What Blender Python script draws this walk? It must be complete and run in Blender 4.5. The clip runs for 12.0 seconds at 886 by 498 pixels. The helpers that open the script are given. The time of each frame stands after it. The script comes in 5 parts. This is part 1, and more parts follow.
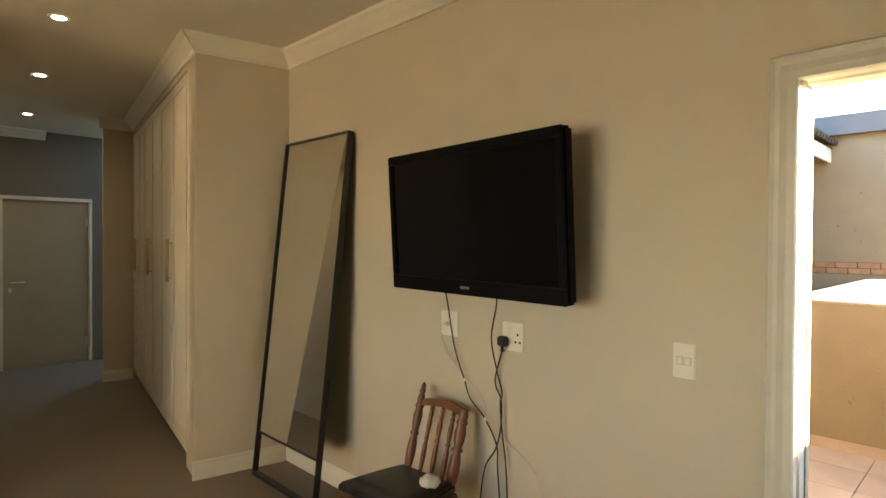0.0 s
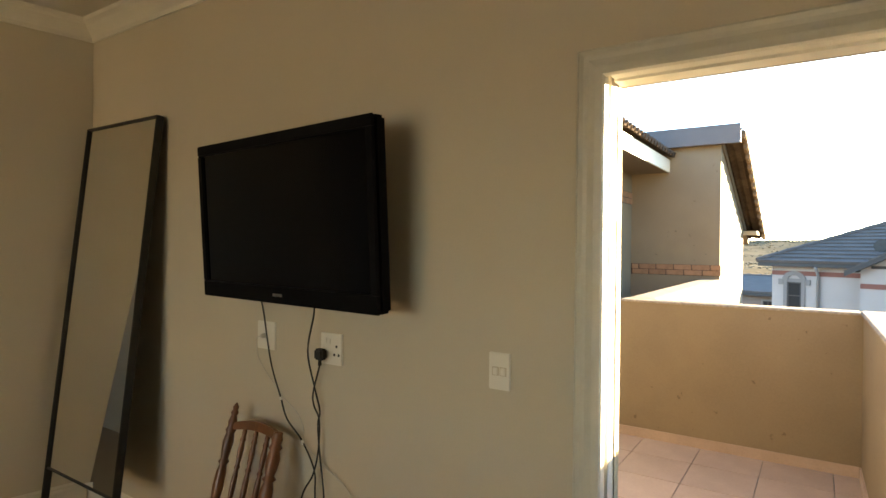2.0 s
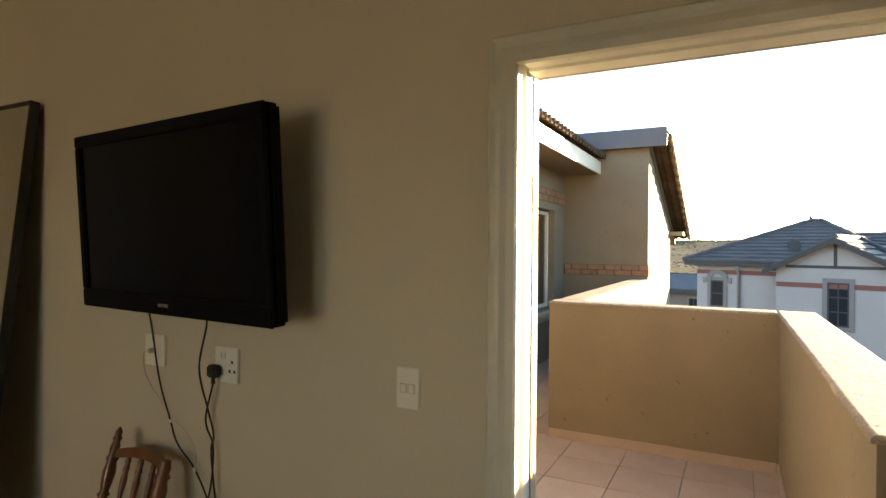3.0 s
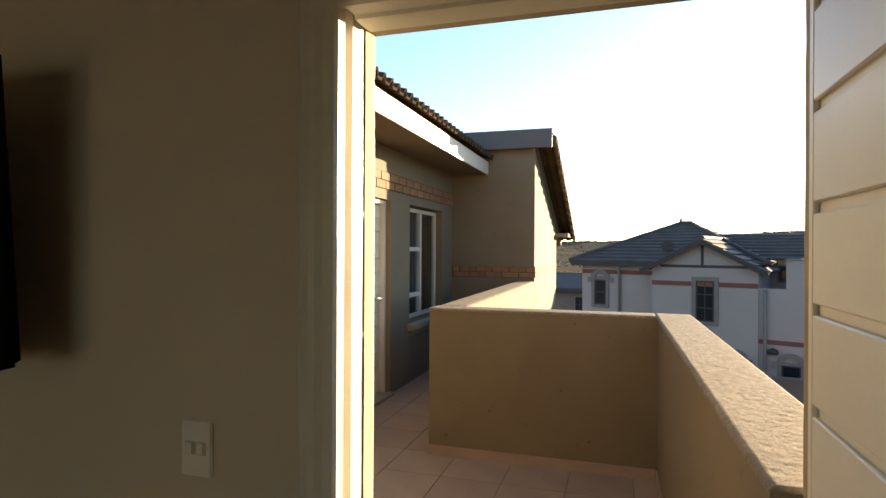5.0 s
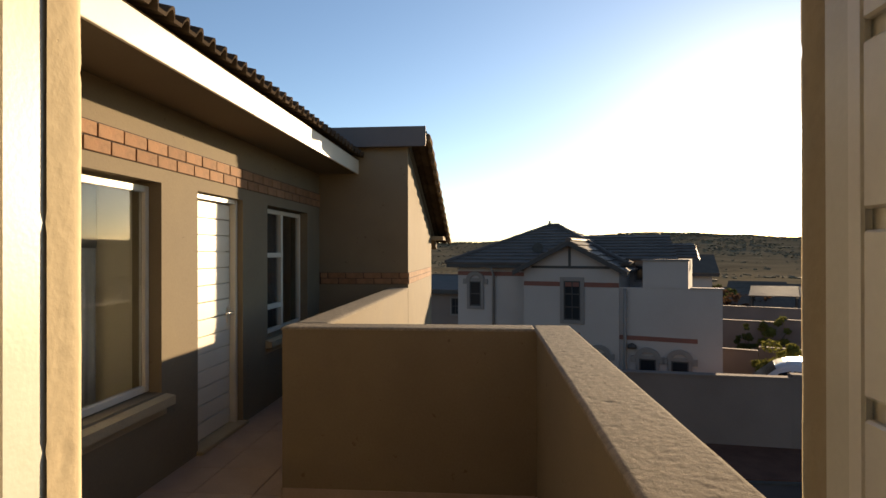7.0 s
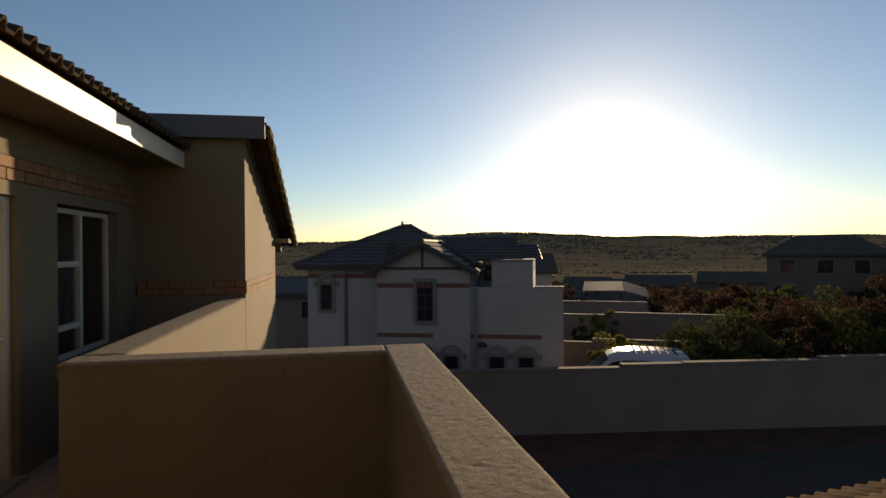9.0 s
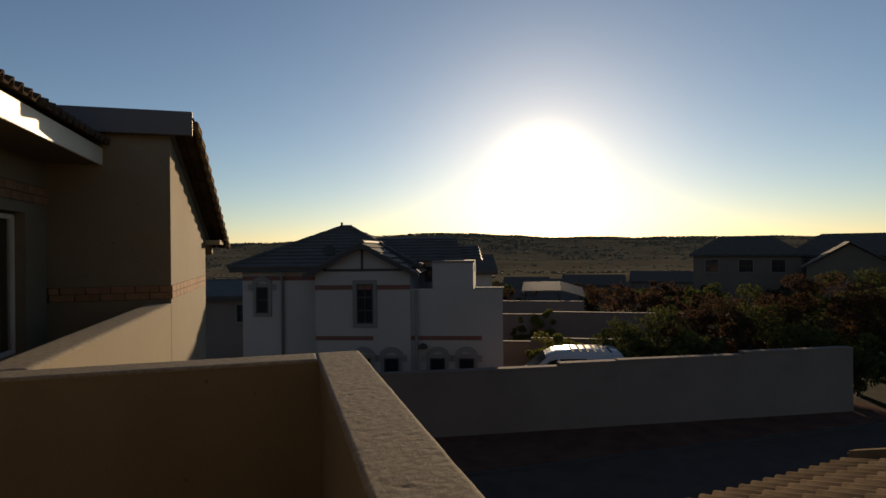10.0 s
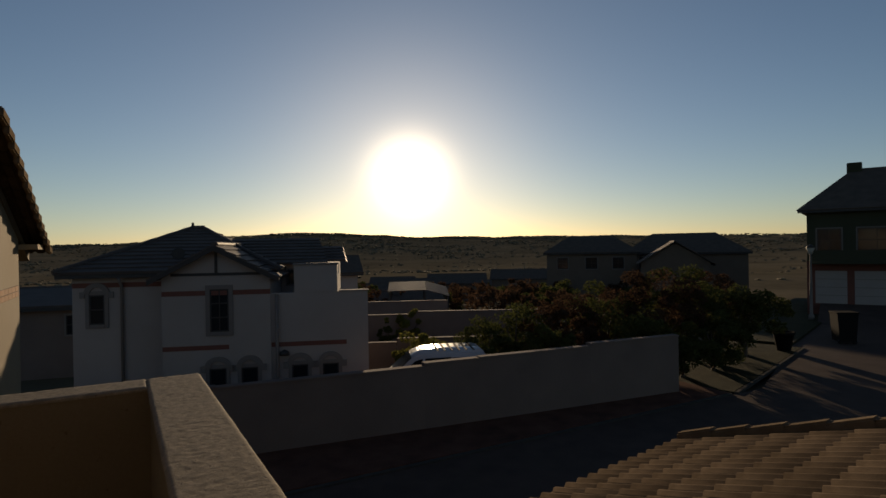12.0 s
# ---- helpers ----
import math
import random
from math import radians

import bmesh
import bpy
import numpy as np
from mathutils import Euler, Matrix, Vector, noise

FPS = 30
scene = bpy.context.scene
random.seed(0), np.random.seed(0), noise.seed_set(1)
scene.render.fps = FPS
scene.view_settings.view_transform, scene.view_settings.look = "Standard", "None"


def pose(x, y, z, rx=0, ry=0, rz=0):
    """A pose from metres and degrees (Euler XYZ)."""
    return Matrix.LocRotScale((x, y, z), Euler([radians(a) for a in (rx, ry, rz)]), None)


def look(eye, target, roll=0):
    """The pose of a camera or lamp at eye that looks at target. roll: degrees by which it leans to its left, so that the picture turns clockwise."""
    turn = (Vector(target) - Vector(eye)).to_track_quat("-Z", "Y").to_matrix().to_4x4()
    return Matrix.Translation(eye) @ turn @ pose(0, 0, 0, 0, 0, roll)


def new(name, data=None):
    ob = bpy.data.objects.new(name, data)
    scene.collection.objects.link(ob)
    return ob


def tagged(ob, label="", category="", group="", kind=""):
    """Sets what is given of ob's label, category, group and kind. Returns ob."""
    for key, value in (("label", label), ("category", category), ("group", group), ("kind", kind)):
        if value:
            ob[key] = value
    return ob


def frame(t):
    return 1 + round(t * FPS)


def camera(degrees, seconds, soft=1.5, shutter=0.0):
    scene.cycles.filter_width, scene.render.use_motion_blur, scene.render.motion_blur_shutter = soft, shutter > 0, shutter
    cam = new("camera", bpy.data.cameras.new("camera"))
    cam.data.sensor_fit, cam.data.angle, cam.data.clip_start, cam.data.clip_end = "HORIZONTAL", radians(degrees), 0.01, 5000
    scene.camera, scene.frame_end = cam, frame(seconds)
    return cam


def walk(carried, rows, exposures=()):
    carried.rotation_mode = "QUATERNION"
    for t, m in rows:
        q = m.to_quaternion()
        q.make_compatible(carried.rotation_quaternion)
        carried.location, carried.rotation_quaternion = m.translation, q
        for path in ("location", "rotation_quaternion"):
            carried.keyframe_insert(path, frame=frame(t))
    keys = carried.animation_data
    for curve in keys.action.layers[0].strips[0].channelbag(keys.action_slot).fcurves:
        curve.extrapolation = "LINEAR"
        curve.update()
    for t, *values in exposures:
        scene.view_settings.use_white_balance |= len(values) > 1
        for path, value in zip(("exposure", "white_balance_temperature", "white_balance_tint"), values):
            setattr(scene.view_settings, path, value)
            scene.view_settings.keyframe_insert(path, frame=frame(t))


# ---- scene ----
cam = camera(76.0, 12.0)
PATH = [
    (0, (0.8, 0.773, 1.533), (-0.618, 2.184, 1.508), 0.4),
    (0.5, (0.828, 0.862, 1.521), (-0.531, 2.329, 1.507), 0.5),
    (1, (0.841, 0.942, 1.52), (-0.428, 2.488, 1.508), 0.6),
    (1.5, (0.847, 1.026, 1.524), (-0.329, 2.644, 1.514), 0.6),
    (2, (0.857, 1.12, 1.53), (-0.243, 2.79, 1.52), 0.6),
    (2.5, (0.859, 1.225, 1.53), (-0.155, 2.949, 1.523), 0.6),
    (3, (0.86, 1.327, 1.544), (-0.061, 3.102, 1.536), 0.5),
    (5, (0.866, 1.764, 1.557), (0.276, 3.675, 1.556), 0.3),
    (5.5, (0.848, 1.892, 1.581), (0.344, 3.828, 1.578), 0.2),
    (6.5, (0.829, 2.162, 1.595), (0.55, 4.142, 1.595), 0.1),
    (7, (0.846, 2.29, 1.599), (0.676, 4.282, 1.604), -0.1),
    (9, (0.899, 2.762, 1.656), (1.241, 4.733, 1.657), -0.5),
    (9.5, (0.921, 2.806, 1.66), (1.362, 4.757, 1.662), -0.6),
    (10, (0.948, 2.84, 1.67), (1.491, 4.765, 1.672), -0.6),
    (10.5, (0.978, 2.872, 1.682), (1.637, 4.76, 1.683), -0.7),
    (11, (1.0, 2.91, 1.693), (1.782, 4.751, 1.695), -0.7),
    (11.5, (1.022, 2.938, 1.703), (1.908, 4.731, 1.704), -0.8),
    (12, (1.042, 2.95, 1.716), (2.018, 4.696, 1.711), -1.0),
]
walk(cam, [(t, look(eye, target, roll)) for t, eye, target, roll in PATH], exposures=[
    (0, 4.95, 6850, 11), (1.5, 4.45, 6850, 11), (2.5, 4.0, 6850, 11), (3.2, 3.6, 6850, 11), (5.0, 2.5, 6950, 14), (6.0, 1.8, 7050, 16),
    (7.0, 1.3, 7100, 17), (9.0, 0.42, 7100, 17), (10.5, -0.1, 7000, 17), (12.0, -0.42, 7000, 17)])


# ---- world and light ----
SUN_YAW, SUN_ELEV = -26.0, 7.2
world = bpy.data.worlds.new("evening_sky")
scene.world = world
world.use_nodes = True
wn = world.node_tree.nodes
sky = wn.new("ShaderNodeTexSky")
sky.sky_type = "NISHITA"
sky.sun_disc = False
sky.sun_elevation = radians(SUN_ELEV)
sky.sun_rotation = radians(-SUN_YAW)
sky.altitude = 1400
sky.air_density = 1.0
sky.dust_density = 0.5
sky.ozone_density = 2.2
wl = world.node_tree.links
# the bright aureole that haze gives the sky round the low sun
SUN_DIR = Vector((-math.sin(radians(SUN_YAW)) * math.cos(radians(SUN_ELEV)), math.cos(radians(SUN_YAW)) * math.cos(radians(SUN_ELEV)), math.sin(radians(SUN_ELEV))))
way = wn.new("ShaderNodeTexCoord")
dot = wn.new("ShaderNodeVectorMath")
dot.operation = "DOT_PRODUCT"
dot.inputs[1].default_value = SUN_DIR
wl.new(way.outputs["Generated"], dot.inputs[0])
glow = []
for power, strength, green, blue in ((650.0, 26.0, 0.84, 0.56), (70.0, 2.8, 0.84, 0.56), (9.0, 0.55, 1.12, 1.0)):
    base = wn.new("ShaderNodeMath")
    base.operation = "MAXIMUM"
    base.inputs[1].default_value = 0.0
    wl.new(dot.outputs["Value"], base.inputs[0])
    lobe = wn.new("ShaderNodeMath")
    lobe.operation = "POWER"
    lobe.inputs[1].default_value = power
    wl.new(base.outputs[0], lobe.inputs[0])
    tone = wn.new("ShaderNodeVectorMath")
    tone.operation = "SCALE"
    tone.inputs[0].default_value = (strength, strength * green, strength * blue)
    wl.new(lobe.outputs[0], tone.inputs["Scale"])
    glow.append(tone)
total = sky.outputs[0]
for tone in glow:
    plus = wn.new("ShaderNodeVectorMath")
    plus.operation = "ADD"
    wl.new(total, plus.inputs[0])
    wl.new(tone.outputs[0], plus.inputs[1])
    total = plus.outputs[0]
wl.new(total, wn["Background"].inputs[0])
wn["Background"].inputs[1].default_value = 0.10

sun = new("sun", bpy.data.lights.new("sun", "SUN"))
sun.data.energy = 5.0
sun.data.angle = radians(0.6)
sun.data.color = (1.0, 0.80, 0.52)
sun.matrix_world = look(SUN_DIR * 60, (0, 0, 0))

# daylight through the bedroom window behind the camera
win_light = new("window_daylight", bpy.data.lights.new("window_daylight", "AREA"))
win_light.data.shape = "RECTANGLE"
win_light.data.size, win_light.data.size_y = 2.3, 1.2
win_light.data.energy = 1.35
win_light.data.color = (1.0, 0.83, 0.56)
win_light.matrix_world = look((-0.7, -2.52, 1.6), (-0.7, 0.0, 1.6))


# ---- materials ----
def material(name, base, rough=0.7, var=0.12, scale=6.0, fine=90.0, bump=0.15, metal=0.0, stain=0.0, stain_col=(0.2, 0.17, 0.13), stain_scale=1.4, spec=0.5, dist=0.004, rand=0.0, streak=None, pits=0.0):
    m = bpy.data.materials.new(name)
    m.use_nodes = True
    nt = m.node_tree
    nd, ln = nt.nodes, nt.links
    b = nd["Principled BSDF"]
    b.inputs["Roughness"].default_value = rough
    b.inputs["Metallic"].default_value = metal
    b.inputs["Specular IOR Level"].default_value = spec
    tc = nd.new("ShaderNodeTexCoord")
    src = tc.outputs["Object"]
    if streak:
        mp = nd.new("ShaderNodeMapping")
        mp.inputs["Scale"].default_value = streak
        ln.new(src, mp.inputs[0])
        src = mp.outputs[0]
    n1 = nd.new("ShaderNodeTexNoise")
    n1.inputs["Scale"].default_value = scale
    n1.inputs["Detail"].default_value = 5
    n2 = nd.new("ShaderNodeTexNoise")
    n2.inputs["Scale"].default_value = fine
    n2.inputs["Detail"].default_value = 3
    ln.new(src, n1.inputs["Vector"])
    ln.new(src, n2.inputs["Vector"])
    mixn = nd.new("ShaderNodeMath")
    mixn.operation = "MULTIPLY_ADD"
    ln.new(n2.outputs["Fac"], mixn.inputs[0])
    mixn.inputs[1].default_value = 0.45
    ln.new(n1.outputs["Fac"], mixn.inputs[2])
    ramp = nd.new("ShaderNodeMapRange")
    ramp.inputs["From Min"].default_value = 0.45
    ramp.inputs["From Max"].default_value = 1.0
    ramp.inputs["To Min"].default_value = 1.0 - var
    ramp.inputs["To Max"].default_value = 1.0 + var
    ln.new(mixn.outputs[0], ramp.inputs["Value"])
    val = ramp.outputs[0]
    if rand:
        oi = nd.new("ShaderNodeObjectInfo")
        rr = nd.new("ShaderNodeMapRange")
        rr.inputs["To Min"].default_value = 1 - rand
        rr.inputs["To Max"].default_value = 1 + rand
        ln.new(oi.outputs["Random"], rr.inputs["Value"])
        mu = nd.new("ShaderNodeMath")
        mu.operation = "MULTIPLY"
        ln.new(val, mu.inputs[0])
        ln.new(rr.outputs[0], mu.inputs[1])
        val = mu.outputs[0]
    col = nd.new("ShaderNodeVectorMath")
    col.operation = "SCALE"
    col.inputs[0].default_value = base
    ln.new(val, col.inputs["Scale"])
    out = col.outputs[0]
    if stain:
        n3 = nd.new("ShaderNodeTexNoise")
        n3.inputs["Scale"].default_value = stain_scale
        n3.inputs["Detail"].default_value = 8
        n3.inputs["Roughness"].default_value = 0.65
        ln.new(src, n3.inputs["Vector"])
        sr = nd.new("ShaderNodeMapRange")
        sr.inputs["From Min"].default_value = 0.52
        sr.inputs["From Max"].default_value = 0.72
        sr.inputs["To Max"].default_value = stain
        ln.new(n3.outputs["Fac"], sr.inputs["Value"])
        mx = nd.new("ShaderNodeMix")
        mx.data_type = "RGBA"
        ln.new(sr.outputs[0], mx.inputs[0])
        ln.new(out, mx.inputs[6])
        mx.inputs[7].default_value = (*stain_col, 1)
        out = mx.outputs[2]
    high = mixn.outputs[0]
    if pits:
        n4 = nd.new("ShaderNodeTexNoise")
        n4.inputs["Scale"].default_value = pits
        n4.inputs["Detail"].default_value = 3
        ln.new(src, n4.inputs["Vector"])
        pr = nd.new("ShaderNodeMapRange")
        pr.inputs["From Min"].default_value = 0.71
        pr.inputs["From Max"].default_value = 0.75
        ln.new(n4.outputs["Fac"], pr.inputs["Value"])
        dk = nd.new("ShaderNodeMath")
        dk.operation = "MULTIPLY"
        dk.inputs[1].default_value = 0.5
        ln.new(pr.outputs[0], dk.inputs[0])
        mp2 = nd.new("ShaderNodeMix")
        mp2.data_type = "RGBA"
        ln.new(dk.outputs[0], mp2.inputs[0])
        ln.new(out, mp2.inputs[6])
        mp2.inputs[7].default_value = (base[0] * 0.4, base[1] * 0.36, base[2] * 0.33, 1)
        out = mp2.outputs[2]
        sb = nd.new("ShaderNodeMath")
        sb.operation = "SUBTRACT"
        ln.new(high, sb.inputs[0])
        ln.new(pr.outputs[0], sb.inputs[1])
        high = sb.outputs[0]
    ln.new(out, b.inputs["Base Color"])
    rg = nd.new("ShaderNodeMapRange")
    rg.inputs["To Min"].default_value = max(0.02, rough - 0.08)
    rg.inputs["To Max"].default_value = min(1, rough + 0.08)
    ln.new(n1.outputs["Fac"], rg.inputs["Value"])
    ln.new(rg.outputs[0], b.inputs["Roughness"])
    if bump:
        bp = nd.new("ShaderNodeBump")
        bp.inputs["Strength"].default_value = bump
        bp.inputs["Distance"].default_value = dist
        ln.new(high, bp.inputs["Height"])
        ln.new(bp.outputs[0], b.inputs["Normal"])
    return m


def glass_material(name, tint=(0.8, 0.85, 0.85), rough=0.02):
    m = bpy.data.materials.new(name)
    m.use_nodes = True
    b = m.node_tree.nodes["Principled BSDF"]
    b.inputs["Base Color"].default_value = (*tint, 1)
    b.inputs["Roughness"].default_value = rough
    b.inputs["Transmission Weight"].default_value = 1.0
    b.inputs["IOR"].default_value = 1.45
    return m


def glow_material(name, col, strength):
    m = bpy.data.materials.new(name)
    m.use_nodes = True
    b = m.node_tree.nodes["Principled BSDF"]
    b.inputs["Emission Color"].default_value = (*col, 1)
    b.inputs["Emission Strength"].default_value = strength
    return m


WALL_IN = material("interior_wall_paint", (0.56, 0.49, 0.37), 0.75, 0.05, 1.6, 160, 0.08, dist=0.002)
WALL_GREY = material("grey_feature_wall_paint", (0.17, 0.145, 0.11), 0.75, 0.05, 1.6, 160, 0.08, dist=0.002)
CEIL = material("ceiling_paint", (0.66, 0.60, 0.50), 0.8, 0.04, 1.2, 120, 0.05, dist=0.002)
TRIM = material("cream_gloss_paint", (0.74, 0.69, 0.58), 0.4, 0.05, 5, 120, 0.08, dist=0.002)
FRAME_WHITE = material("weathered_white_frame_paint", (0.58, 0.55, 0.46), 0.42, 0.06, 7, 130, 0.15, stain=0.25, stain_col=(0.5, 0.42, 0.28), stain_scale=9)
DOOR_PAINT = material("painted_door", (0.70, 0.66, 0.58), 0.38, 0.05, 4, 130, 0.08, dist=0.002)
# cream darkened in the base colour for the dim end of the passage
CREAM_DOOR_DIM = material("dimmed_cream_door_enamel", (0.40, 0.33, 0.23), 0.45, 0.05, 4, 130, 0.08, dist=0.002)
CUPBOARD = material("cream_cupboard_foil", (0.63, 0.56, 0.44), 0.42, 0.05, 3, 90, 0.05, dist=0.002)
FLOOR_IN = material("grey_brown_floor_tile", (0.19, 0.152, 0.115), 0.42, 0.14, 2.2, 40, 0.08)
BLACK_METAL = material("black_powder_coated_metal", (0.014, 0.013, 0.013), 0.4, 0.2, 20, 200, 0.05)
TV_BODY = material("black_tv_plastic", (0.005, 0.005, 0.006), 0.5, 0.2, 20, 200, 0.03, spec=0.06)
TV_SCREEN = material("dark_glossy_screen", (0.004, 0.004, 0.005), 0.16, 0.1, 3, 30, 0.0, spec=0.15)
SILVER = material("brushed_steel", (0.62, 0.60, 0.56), 0.3, 0.1, 30, 300, 0.05, metal=1.0)
BRASS = material("aged_brass", (0.55, 0.42, 0.22), 0.35, 0.1, 30, 300, 0.05, metal=1.0)
PLATE = material("white_switch_plastic", (0.75, 0.71, 0.62), 0.35, 0.03, 6, 200, 0.0)
CABLE = material("black_cable", (0.012, 0.011, 0.011), 0.5, 0.1, 20, 200, 0.0)
WHITE_CABLE = material("pale_cable", (0.55, 0.50, 0.42), 0.5, 0.1, 20, 200, 0.0)
WOOD = material("turned_dark_wood", (0.16, 0.060, 0.021), 0.35, 0.35, 14, 90, 0.15, streak=(1, 1, 0.15))
LEATHER = material("black_leatherette", (0.015, 0.014, 0.014), 0.38, 0.2, 12, 160, 0.25)
CLOTH = material("pale_cloth", (0.55, 0.52, 0.47), 0.9, 0.1, 10, 200, 0.3)
CURTAIN = material("dark_curtain_fabric", (0.09, 0.085, 0.09), 0.9, 0.15, 10, 200, 0.2)
SHEER = material("blue_grey_curtain_fabric", (0.30, 0.31, 0.33), 0.9, 0.15, 10, 200, 0.2)
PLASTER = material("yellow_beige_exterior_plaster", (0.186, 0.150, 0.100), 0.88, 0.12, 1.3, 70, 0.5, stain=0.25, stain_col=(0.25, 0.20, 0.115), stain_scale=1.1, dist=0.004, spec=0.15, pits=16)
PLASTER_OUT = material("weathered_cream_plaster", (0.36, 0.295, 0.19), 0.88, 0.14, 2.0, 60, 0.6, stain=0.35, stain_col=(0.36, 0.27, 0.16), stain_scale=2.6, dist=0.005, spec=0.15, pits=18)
COPING = material("rough_weathered_coping_plaster", (0.235, 0.203, 0.158), 0.95, 0.28, 42, 240, 0.55, stain=0.5, stain_col=(0.12, 0.10, 0.08), stain_scale=75, dist=0.004, spec=0.04, pits=48)
# soffits and roof undersides: base colour lowered to carry the shade under the eaves
SOFFIT = material("shade_dark_soffit_paint", (0.15, 0.122, 0.088), 0.8, 0.08, 2, 60, 0.1, spec=0.15)
FASCIA = material("white_fascia_paint", (0.66, 0.60, 0.48), 0.5, 0.06, 3, 60, 0.1)
GREY_FASCIA = material("grey_painted_barge_board", (0.13, 0.125, 0.125), 0.6, 0.08, 3, 60, 0.15, spec=0.15)
BRICK = material("terracotta_face_brick", (0.25, 0.142, 0.078), 0.85, 0.22, 14, 110, 0.5, rand=0.14, stain=0.3, stain_col=(0.2, 0.08, 0.05), stain_scale=12, spec=0.15)
MORTAR = material("grey_mortar", (0.045, 0.025, 0.018), 0.95, 0.15, 20, 90, 0.5)
TILE_BALC = material("pinkish_balcony_tile", (0.32, 0.245, 0.195), 0.5, 0.14, 5, 70, 0.2, rand=0.06, stain=0.2, stain_col=(0.28, 0.2, 0.15))
GROUT = material("grey_grout", (0.22, 0.19, 0.16), 0.9, 0.15, 20, 90, 0.3)
ROOF_TILE = material("grey_brown_concrete_roof_tile", (0.076, 0.058, 0.043), 0.95, 0.25, 9, 90, 0.5, rand=0.2, stain=0.4, stain_col=(0.055, 0.043, 0.032), stain_scale=7, spec=0.0)
# paler copy of the roof tile, with the low sun on the verges painted in
VERGE_TILE_LIT = material("sunlit_verge_tile", (0.17, 0.128, 0.085), 0.9, 0.25, 9, 90, 0.5, rand=0.15, spec=0.0)
ROOF_FAR = material("slate_grey_roof_tile", (0.098, 0.080, 0.070), 0.65, 0.2, 2, 20, 0.4, spec=0.05)
HOUSE_WHITE = material("white_house_plaster", (0.345, 0.295, 0.262), 0.85, 0.06, 0.8, 30, 0.3, stain=0.15, stain_col=(0.42, 0.38, 0.34), stain_scale=0.7, spec=0.15)
HOUSE_BAND = material("red_brown_band_paint", (0.17, 0.06, 0.04), 0.8, 0.12, 4, 40, 0.3)
HOUSE_SURR = material("taupe_window_surround", (0.19, 0.16, 0.14), 0.85, 0.08, 4, 40, 0.3)
HOUSE_TIMBER = material("dark_timber_trim", (0.03, 0.025, 0.022), 0.6, 0.15, 6, 60, 0.2)
DARK_GLASS = material("dark_window_glass", (0.015, 0.017, 0.02), 0.06, 0.1, 1, 10, 0.0)
HOUSE_GREEN = material("dark_green_plaster", (0.055, 0.055, 0.035), 0.85, 0.1, 0.8, 30, 0.2, spec=0.05)
HOUSE_TAN = material("tan_house_plaster", (0.15, 0.112, 0.085), 0.85, 0.1, 0.8, 30, 0.2, spec=0.05)
HOUSE_BRICK = material("red_brick_plinth", (0.16, 0.055, 0.035), 0.85, 0.15, 3, 30, 0.3)
WALL_GARDEN = material("grey_garden_wall_plaster", (0.20, 0.148, 0.122), 0.9, 0.12, 0.7, 30, 0.4, stain=0.4, stain_col=(0.13, 0.10, 0.085), stain_scale=0.5, spec=0.05)
EARTH = material("dry_grass_and_earth", (0.155, 0.125, 0.08), 0.95, 0.3, 0.02, 0.4, 0.0, stain=0.6, stain_col=(0.11, 0.092, 0.058), stain_scale=0.012, spec=0.0)
PAVING = material("red_brown_earth_and_paving", (0.12, 0.058, 0.040), 0.95, 0.3, 1.5, 30, 0.5, stain=0.5, stain_col=(0.05, 0.032, 0.024), stain_scale=0.9, spec=0.02)
ASPHALT = material("asphalt", (0.078, 0.055, 0.044), 0.85, 0.2, 1.5, 60, 0.4, spec=0.06)
VERGE = material("lawn_verge", (0.036, 0.034, 0.017), 0.95, 0.35, 2, 40, 0.7, dist=0.03, spec=0.06)
KERB = material("concrete_kerb", (0.07, 0.062, 0.053), 0.9, 0.15, 4, 40, 0.4, spec=0.05)
LEAF = material("dark_olive_leaf", (0.07, 0.075, 0.025), 0.95, 0.3, 3, 20, 0.0, spec=0.0)
LEAF_LIGHT = material("yellow_green_leaf", (0.17, 0.16, 0.04), 0.95, 0.3, 3, 20, 0.0, spec=0.0)
LEAF_RED = material("russet_leaf", (0.072, 0.042, 0.026), 0.95, 0.3, 3, 20, 0.0, spec=0.0)
WOODS = material("distant_bush", (0.15, 0.12, 0.075), 0.95, 0.35, 0.05, 0.6, 0.0, spec=0.06)
BARK = material("grey_brown_bark", (0.09, 0.065, 0.045), 0.9, 0.3, 12, 60, 0.8)
VAN_WHITE = material("white_van_paint", (0.46, 0.46, 0.46), 0.18, 0.03, 1, 20, 0.0)
RUBBER = material("black_rubber", (0.015, 0.015, 0.015), 0.8, 0.1, 10, 60, 0.1)
LAMP_GLASS = material("frosted_lamp_glass", (0.5, 0.48, 0.42), 0.4, 0.05, 10, 60, 0.0)
BIN_PLASTIC = material("black_bin_plastic", (0.016, 0.014, 0.013), 0.85, 0.1, 10, 60, 0.1, spec=0.05)
MIRROR = material("mirror_silver", (0.86, 0.86, 0.82), 0.02, 0.0, 1, 10, 0.0, metal=1.0)
MIRROR.node_tree.nodes["Principled BSDF"].inputs["Roughness"].default_value = 0.015
for l in list(MIRROR.node_tree.links):
    if l.to_socket.name == "Roughness":
        MIRROR.node_tree.links.remove(l)
DOWN_GLOW = glow_material("warm_downlight_glow", (1.0, 0.78, 0.50), 9.0)
GLASS = glass_material("window_glass")


